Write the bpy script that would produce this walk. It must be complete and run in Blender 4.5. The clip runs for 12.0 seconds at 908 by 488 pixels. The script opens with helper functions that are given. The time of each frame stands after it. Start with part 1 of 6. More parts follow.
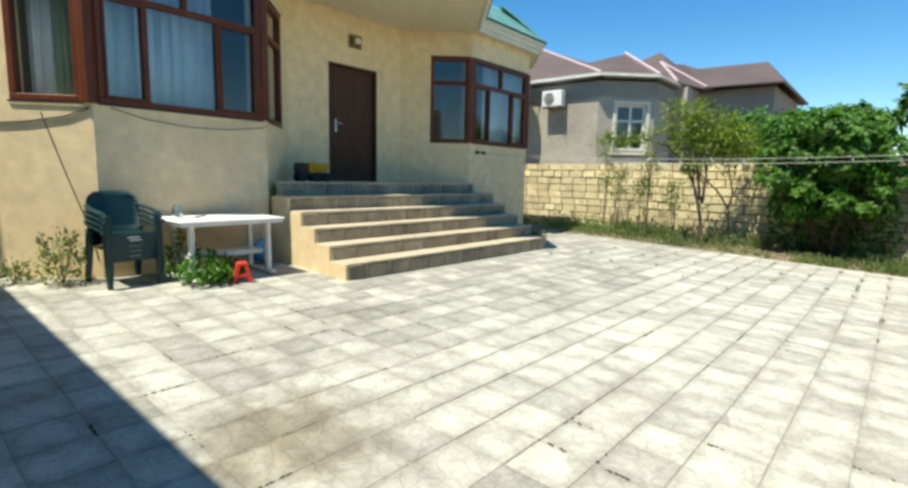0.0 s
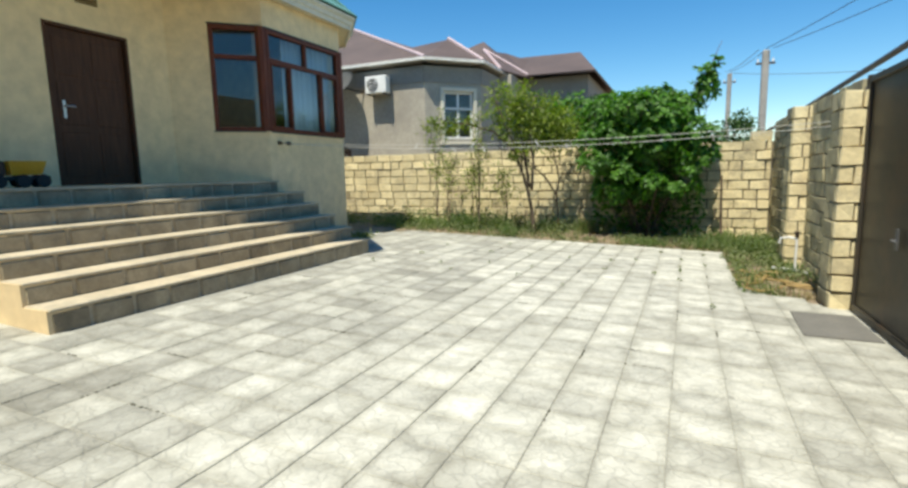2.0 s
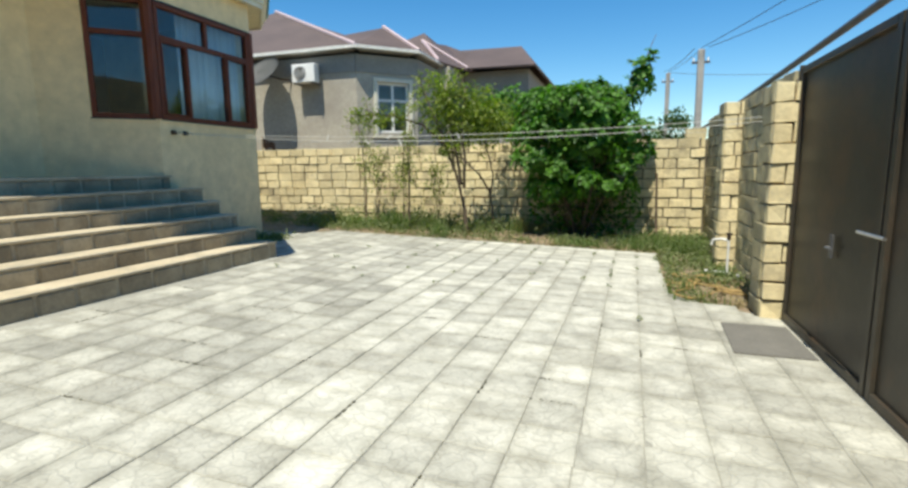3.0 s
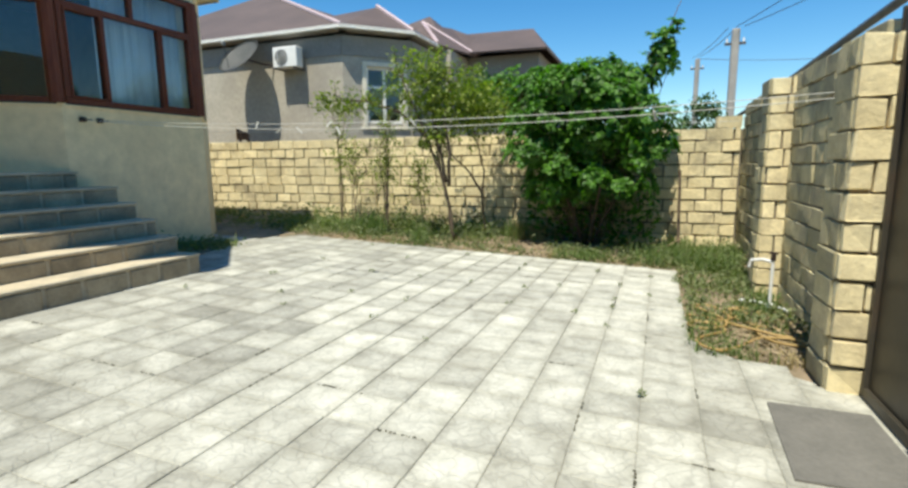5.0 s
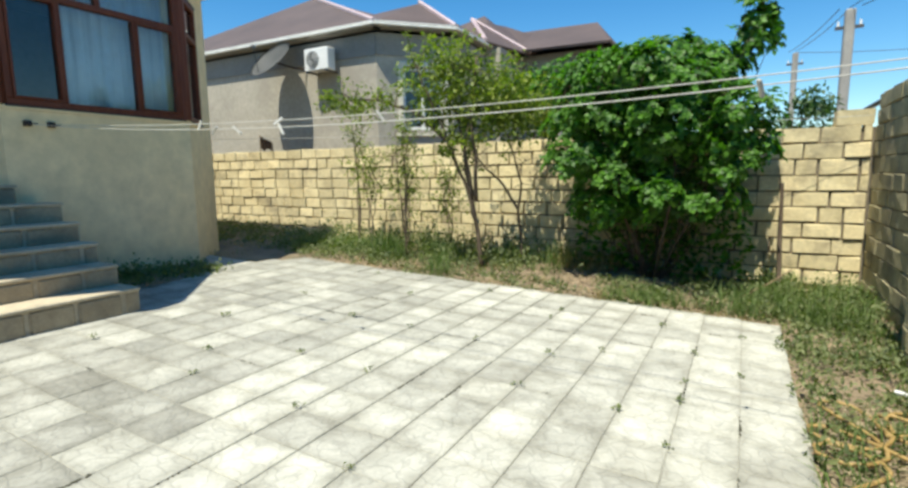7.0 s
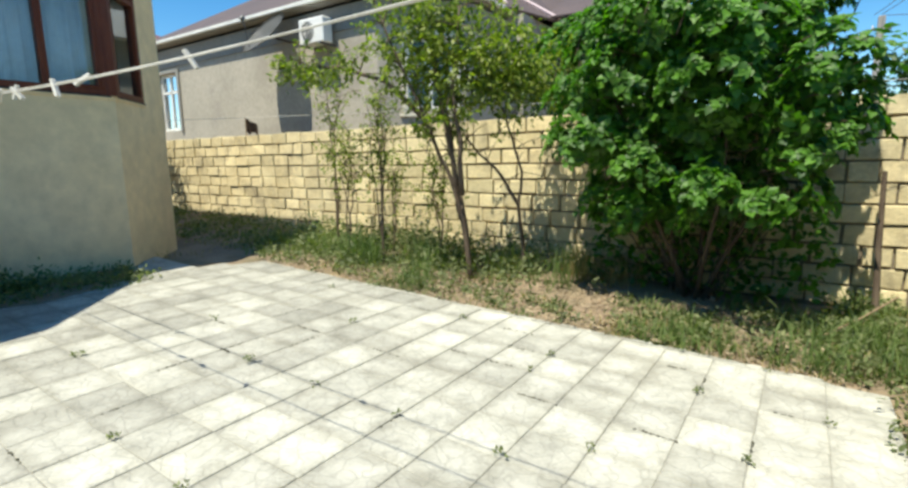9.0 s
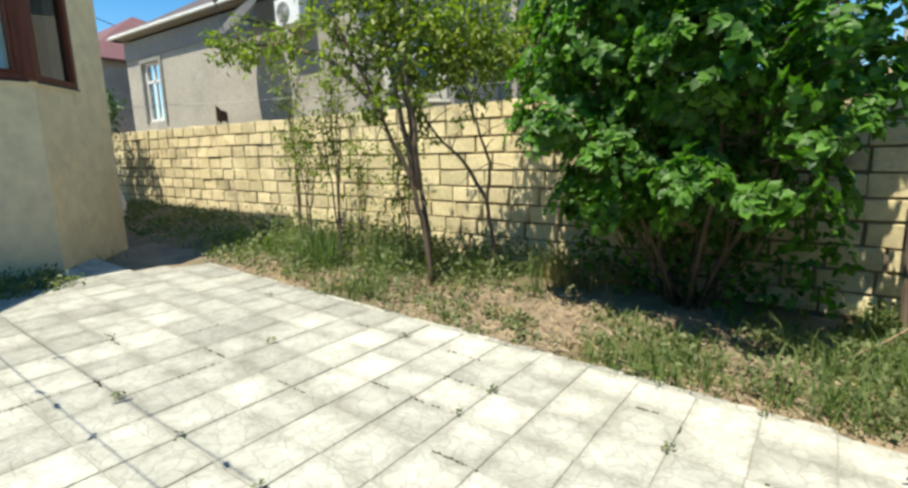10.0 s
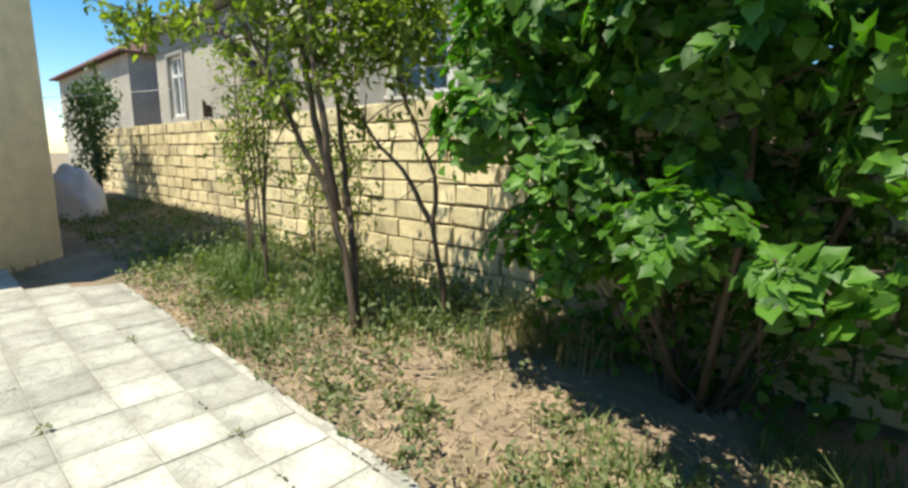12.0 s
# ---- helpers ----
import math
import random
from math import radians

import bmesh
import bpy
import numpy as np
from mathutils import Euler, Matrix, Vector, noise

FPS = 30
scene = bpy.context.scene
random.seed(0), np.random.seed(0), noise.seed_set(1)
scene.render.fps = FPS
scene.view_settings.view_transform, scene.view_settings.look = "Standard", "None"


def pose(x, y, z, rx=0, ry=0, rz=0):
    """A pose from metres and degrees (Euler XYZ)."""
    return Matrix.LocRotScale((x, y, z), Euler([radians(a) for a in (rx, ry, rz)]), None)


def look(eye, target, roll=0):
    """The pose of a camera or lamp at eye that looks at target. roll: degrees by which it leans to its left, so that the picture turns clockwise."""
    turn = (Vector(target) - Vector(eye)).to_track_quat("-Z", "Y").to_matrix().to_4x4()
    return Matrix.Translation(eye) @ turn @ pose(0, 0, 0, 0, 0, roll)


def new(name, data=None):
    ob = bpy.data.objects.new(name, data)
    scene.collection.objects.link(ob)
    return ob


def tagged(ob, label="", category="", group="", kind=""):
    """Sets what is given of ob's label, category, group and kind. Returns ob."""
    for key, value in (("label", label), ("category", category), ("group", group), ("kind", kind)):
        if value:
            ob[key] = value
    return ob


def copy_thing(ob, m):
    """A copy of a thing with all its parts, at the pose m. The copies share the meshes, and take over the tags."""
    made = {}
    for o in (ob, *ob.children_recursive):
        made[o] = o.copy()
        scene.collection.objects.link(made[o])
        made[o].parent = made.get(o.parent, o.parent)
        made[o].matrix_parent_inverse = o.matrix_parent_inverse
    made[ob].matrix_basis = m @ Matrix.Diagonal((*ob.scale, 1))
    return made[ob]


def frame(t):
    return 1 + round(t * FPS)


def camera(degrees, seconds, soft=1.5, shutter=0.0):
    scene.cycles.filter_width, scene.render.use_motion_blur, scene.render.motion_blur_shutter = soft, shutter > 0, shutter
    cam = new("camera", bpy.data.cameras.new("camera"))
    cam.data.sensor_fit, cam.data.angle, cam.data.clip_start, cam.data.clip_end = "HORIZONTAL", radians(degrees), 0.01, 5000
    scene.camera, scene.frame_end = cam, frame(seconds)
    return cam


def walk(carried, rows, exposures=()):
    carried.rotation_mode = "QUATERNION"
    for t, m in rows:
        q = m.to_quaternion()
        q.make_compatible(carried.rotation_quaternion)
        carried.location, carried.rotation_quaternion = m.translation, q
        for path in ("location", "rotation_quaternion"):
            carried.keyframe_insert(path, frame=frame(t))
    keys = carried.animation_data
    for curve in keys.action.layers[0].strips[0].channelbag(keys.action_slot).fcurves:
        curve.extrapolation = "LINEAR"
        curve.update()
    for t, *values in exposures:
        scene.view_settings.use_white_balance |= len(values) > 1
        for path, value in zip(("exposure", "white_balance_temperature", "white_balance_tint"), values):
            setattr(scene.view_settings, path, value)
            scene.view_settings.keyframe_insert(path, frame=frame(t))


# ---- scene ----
cam = camera(83.5, 12.0, soft=2.8)
PATH = [
    (0, (-0.123, 0.021, 1.471), (-1.419, 1.523, 1.216), 1.2),
    (0.5, (-0.268, 0.34, 1.445), (-1.557, 1.848, 1.186), 0.2),
    (1, (-0.352, 0.676, 1.456), (-1.577, 2.234, 1.193), 0.3),
    (1.5, (-0.473, 1.071, 1.472), (-1.509, 2.76, 1.203), 0.3),
    (2, (-0.467, 1.503, 1.436), (-1.272, 3.314, 1.161), -1.2),
    (2.5, (-0.36, 1.897, 1.454), (-1.104, 3.732, 1.169), -0.9),
    (3, (-0.283, 2.354, 1.421), (-0.913, 4.23, 1.129), -0.7),
    (5, (-0.115, 4.092, 1.442), (-0.829, 5.934, 1.127), -0.5),
    (5.5, (-0.125, 4.513, 1.45), (-0.942, 6.313, 1.144), -0.3),
    (6, (-0.188, 5.015, 1.483), (-1.034, 6.809, 1.225), 0.2),
    (6.5, (-0.164, 5.439, 1.469), (-1.039, 7.219, 1.215), -0.5),
    (7, (-0.188, 5.9, 1.441), (-1.147, 7.634, 1.168), -0.6),
    (9, (-0.311, 7.643, 1.432), (-1.417, 9.278, 1.108), -0.8),
    (9.5, (-0.24, 8.071, 1.444), (-1.363, 9.692, 1.109), -1.3),
    (10, (-0.247, 8.569, 1.426), (-1.398, 10.163, 1.061), -1.3),
    (10.5, (-0.266, 8.995, 1.446), (-1.445, 10.565, 1.065), -1.4),
    (11, (-0.234, 9.404, 1.491), (-1.538, 10.877, 1.128), -0.0),
    (11.5, (-0.304, 9.874, 1.472), (-1.628, 11.328, 1.105), 1.0),
    (12, (-0.298, 10.28, 1.465), (-1.63, 11.729, 1.112), 0.4),
]
walk(cam, [(t, look(eye, target, roll)) for t, eye, target, roll in PATH], [(0, 0.92, 7050, 4), (1.2, 0.77, 7050, 4), (3, 0.76, 7000, 4), (7.5, 0.87, 6950, 3), (9.5, 0.97, 7050, 4), (12, 1.08, 7100, 5)])

# ---- light ----
SUN_DIR = Vector((-0.035, -0.45, 1.0)).normalized()
SUN_EL = math.asin(SUN_DIR.z)
sky_world = bpy.data.worlds.new("sky")
scene.world = sky_world
sky_world.use_nodes = True
wn = sky_world.node_tree.nodes
sky = wn.new("ShaderNodeTexSky")
sky.sky_type = "NISHITA"
sky.sun_disc = False
sky.sun_elevation = SUN_EL
sky.sun_rotation = math.atan2(SUN_DIR.x, SUN_DIR.y)
sky.air_density, sky.dust_density, sky.ozone_density = 1.0, 0.0, 3.5
wn["Background"].inputs["Strength"].default_value = 0.100
deep = wn.new("ShaderNodeHueSaturation")
deep.inputs["Saturation"].default_value = 1.36
sky_world.node_tree.links.new(sky.outputs["Color"], deep.inputs["Color"])
sky_world.node_tree.links.new(deep.outputs["Color"], wn["Background"].inputs["Color"])
sun = new("sun", bpy.data.lights.new("sun", "SUN"))
sun.data.energy, sun.data.angle, sun.data.color = 3.8, radians(0.55), (1.0, 0.955, 0.88)
sun.matrix_world = look(SUN_DIR * 60, (0, 0, 0))


# ---- materials ----
PX, PY, X0, Y0 = 0.3285, 0.3302, -0.09, 3.35  # paving grid


def rgb(c):
    return (*c, 1.0)


def mk(name, c1, c2, scale=3.0, rough=0.8, bump=0.2, bump_scale=60.0, metal=0.0, rand=0.0, stain=None, stain_scale=0.7,
       stain_amount=0.5, island=0.0, spec=0.5, stretch=(1, 1, 1), bump_dist=0.004):
    """A surface with two scales of colour noise, fine relief and optional stains, in world metres."""
    m = bpy.data.materials.new(name)
    m.use_nodes = True
    n, l = m.node_tree.nodes, m.node_tree.links
    b = n["Principled BSDF"]
    geo = n.new("ShaderNodeNewGeometry")
    mp = n.new("ShaderNodeMapping")
    mp.inputs["Scale"].default_value = stretch
    l.new(geo.outputs["Position"], mp.inputs["Vector"])
    pos = mp.outputs["Vector"]

    def nz(s, det=4.0, ro=0.6):
        t = n.new("ShaderNodeTexNoise")
        t.inputs["Scale"].default_value, t.inputs["Detail"].default_value, t.inputs["Roughness"].default_value = s, det, ro
        l.new(pos, t.inputs["Vector"])
        return t.outputs["Fac"]

    def ramp(fac, lo, hi):
        r = n.new("ShaderNodeMapRange")
        r.inputs["From Min"].default_value, r.inputs["From Max"].default_value = lo, hi
        l.new(fac, r.inputs["Value"])
        return r.outputs["Result"]

    def mix(fac, a, bb, mode="MIX"):
        x = n.new("ShaderNodeMix")
        x.data_type, x.blend_type = "RGBA", mode
        for sock, v in ((x.inputs["Factor"], fac), (x.inputs["A"], a), (x.inputs["B"], bb)):
            if hasattr(v, "links"):
                l.new(v, sock)
            else:
                sock.default_value = v
        return x.outputs["Result"]

    col = mix(ramp(nz(scale), 0.32, 0.68), rgb(c1), rgb(c2))
    fine = ramp(nz(scale * 14, 3.0), 0.25, 0.75)
    g = n.new("ShaderNodeMapRange")
    g.inputs["To Min"].default_value, g.inputs["To Max"].default_value = 0.86, 1.12
    l.new(fine, g.inputs["Value"])
    col = mix(1.0, col, g.outputs["Result"], "MULTIPLY")
    if stain:
        col = mix(ramp(nz(stain_scale, 6.0, 0.7), 0.58 - 0.25 * stain_amount, 0.72), col, rgb(stain))
    for amount, source in ((rand, "object"), (island, "island")):
        if amount:
            src = n.new("ShaderNodeObjectInfo").outputs["Random"] if source == "object" else geo.outputs["Random Per Island"]
            r = n.new("ShaderNodeMapRange")
            r.inputs["To Min"].default_value, r.inputs["To Max"].default_value = 1 - amount, 1 + amount
            l.new(src, r.inputs["Value"])
            col = mix(1.0, col, r.outputs["Result"], "MULTIPLY")
    l.new(col, b.inputs["Base Color"])
    b.inputs["Roughness"].default_value, b.inputs["Metallic"].default_value = rough, metal
    b.inputs["Specular IOR Level"].default_value = spec
    if bump:
        bp = n.new("ShaderNodeBump")
        bp.inputs["Strength"].default_value, bp.inputs["Distance"].default_value = bump, bump_dist
        l.new(nz(bump_scale, 5.0, 0.65), bp.inputs["Height"])
        l.new(bp.outputs["Normal"], b.inputs["Normal"])
    return m


def glass_mat():
    m = bpy.data.materials.new("window_glass")
    m.use_nodes = True
    b = m.node_tree.nodes["Principled BSDF"]
    b.inputs["Base Color"].default_value = (0.75, 0.86, 0.92, 1)
    b.inputs["Roughness"].default_value, b.inputs["Transmission Weight"].default_value, b.inputs["IOR"].default_value = 0.02, 1.0, 1.5
    return m


def leaf_mat(name, c1, c2, gloss=0.45, through_light=0.35):
    m = bpy.data.materials.new(name)
    m.use_nodes = True
    n, l = m.node_tree.nodes, m.node_tree.links
    b = n["Principled BSDF"]
    geo = n.new("ShaderNodeNewGeometry")
    cr = n.new("ShaderNodeValToRGB")
    cr.color_ramp.elements[0].color, cr.color_ramp.elements[1].color = rgb(c1), rgb(c2)
    l.new(geo.outputs["Random Per Island"], cr.inputs["Fac"])
    l.new(cr.outputs["Color"], b.inputs["Base Color"])
    b.inputs["Roughness"].default_value = gloss
    tr = n.new("ShaderNodeBsdfTranslucent")
    bright = n.new("ShaderNodeMix")
    bright.data_type, bright.blend_type = "RGBA", "MULTIPLY"
    bright.inputs["Factor"].default_value = 1.0
    bright.inputs["B"].default_value = (1.25, 1.7, 0.4, 1)
    l.new(cr.outputs["Color"], bright.inputs["A"])
    l.new(bright.outputs["Result"], tr.inputs["Color"])
    mx = n.new("ShaderNodeMixShader")
    mx.inputs["Fac"].default_value = through_light
    l.new(b.outputs["BSDF"], mx.inputs[1])
    l.new(tr.outputs["BSDF"], mx.inputs[2])
    l.new(mx.outputs["Shader"], n["Material Output"].inputs["Surface"])
    return m


def paving_mat():
    """Cast concrete tile with a pressed crazy-stone relief and pale worn faces."""
    m = mk("cast_paving", (0.355, 0.349, 0.300), (0.515, 0.504, 0.438), 4.2, 0.85, 0.0, rand=0.14, island=0.20, stain=(0.28, 0.27, 0.225),
           stain_scale=1.1, stain_amount=0.35)
    n, l = m.node_tree.nodes, m.node_tree.links
    geo = n.new("ShaderNodeNewGeometry")
    vo = n.new("ShaderNodeTexVoronoi")
    vo.feature = "DISTANCE_TO_EDGE"
    vo.inputs["Scale"].default_value = 9.0
    warp = n.new("ShaderNodeTexNoise")
    warp.inputs["Scale"].default_value = 6.0
    add = n.new("ShaderNodeVectorMath")
    add.operation = "MULTIPLY_ADD"
    add.inputs[1].default_value = (0.25, 0.25, 0.25)
    l.new(geo.outputs["Position"], warp.inputs["Vector"])
    l.new(warp.outputs["Color"], add.inputs[0])
    l.new(geo.outputs["Position"], add.inputs[2])
    l.new(add.outputs["Vector"], vo.inputs["Vector"])
    r = n.new("ShaderNodeMapRange")
    r.inputs["From Max"].default_value = 0.1
    l.new(vo.outputs["Distance"], r.inputs["Value"])
    no = n.new("ShaderNodeTexNoise")
    no.inputs["Scale"].default_value, no.inputs["Detail"].default_value = 55.0, 5.0
    l.new(geo.outputs["Position"], no.inputs["Vector"])
    ad = n.new("ShaderNodeMath")
    ad.operation = "MULTIPLY_ADD"
    ad.inputs[1].default_value = 0.35
    l.new(no.outputs["Fac"], ad.inputs[0])
    l.new(r.outputs["Result"], ad.inputs[2])
    bp = n.new("ShaderNodeBump")
    bp.inputs["Strength"].default_value, bp.inputs["Distance"].default_value = 0.4, 0.006
    l.new(ad.outputs["Value"], bp.inputs["Height"])
    l.new(bp.outputs["Normal"], n["Principled BSDF"].inputs["Normal"])
    # grime kept by the rims of the squares, and one old brown spill
    base = n["Principled BSDF"].inputs["Base Color"].links[0].from_socket
    sep = n.new("ShaderNodeSeparateXYZ")
    l.new(geo.outputs["Position"], sep.inputs["Vector"])

    def mth(op, a, b=None, c=None):
        t = n.new("ShaderNodeMath")
        t.operation = op
        for k, v in enumerate((a, b, c)):
            if v is None:
                continue
            if hasattr(v, "links"):
                l.new(v, t.inputs[k])
            else:
                t.inputs[k].default_value = v
        return t.outputs["Value"]

    gx = mth("DIVIDE", mth("SUBTRACT", mth("SUBTRACT", sep.outputs["X"], X0), mth("MULTIPLY", mth("SUBTRACT", sep.outputs["Y"], 9.3), 0.0115)), PX)
    gy = mth("DIVIDE", mth("SUBTRACT", sep.outputs["Y"], Y0), PY)
    rim = mth("MINIMUM", mth("PINGPONG", gx, 0.5), mth("PINGPONG", gy, 0.5))
    big = n.new("ShaderNodeTexNoise")
    big.inputs["Scale"].default_value, big.inputs["Detail"].default_value = 5.0, 5.0
    l.new(geo.outputs["Position"], big.inputs["Vector"])
    rim = mth("ADD", rim, mth("MULTIPLY", mth("SUBTRACT", big.outputs["Fac"], 0.5), 0.55))
    keep = n.new("ShaderNodeMapRange")
    keep.interpolation_type = "SMOOTHSTEP"
    keep.inputs["From Min"].default_value, keep.inputs["From Max"].default_value = -0.02, 0.28
    l.new(rim, keep.inputs["Value"])
    grime = n.new("ShaderNodeMix")
    grime.data_type, grime.blend_type = "RGBA", "MULTIPLY"
    grime.inputs["B"].default_value = (0.80, 0.795, 0.775, 1)
    l.new(mth("SUBTRACT", 1.0, keep.outputs["Result"]), grime.inputs["Factor"])
    l.new(base, grime.inputs["A"])
    spill = n.new("ShaderNodeVectorMath")
    spill.operation = "DISTANCE"
    spill.inputs[1].default_value = (-2.5, 1.38, 0.08)
    l.new(geo.outputs["Position"], spill.inputs[0])
    edge = n.new("ShaderNodeMapRange")
    edge.interpolation_type = "SMOOTHSTEP"
    edge.inputs["From Min"].default_value, edge.inputs["From Max"].default_value = 0.12, 0.7
    edge.inputs["To Min"].default_value, edge.inputs["To Max"].default_value = 0.75, 0.0
    l.new(mth("ADD", spill.outputs["Value"], mth("MULTIPLY", mth("SUBTRACT", big.outputs["Fac"], 0.5), 0.9)), edge.inputs["Value"])
    brown = n.new("ShaderNodeMix")
    brown.data_type, brown.blend_type = "RGBA", "MULTIPLY"
    brown.inputs["B"].default_value = (0.52, 0.45, 0.34, 1)
    l.new(edge.outputs["Result"], brown.inputs["Factor"])
    l.new(grime.outputs["Result"], brown.inputs["A"])
    # tile faces get darker towards the pressed veins
    vein = n.new("ShaderNodeMapRange")
    vein.inputs["To Min"].default_value, vein.inputs["To Max"].default_value = 0.86, 1.03
    l.new(r.outputs["Result"], vein.inputs["Value"])
    vein_tint = n.new("ShaderNodeMix")
    vein_tint.data_type, vein_tint.blend_type = "RGBA", "MULTIPLY"
    vein_tint.inputs["Factor"].default_value = 1.0
    l.new(brown.outputs["Result"], vein_tint.inputs["A"])
    l.new(vein.outputs["Result"], vein_tint.inputs["B"])
    l.new(vein_tint.outputs["Result"], n["Principled BSDF"].inputs["Base Color"])
    return m


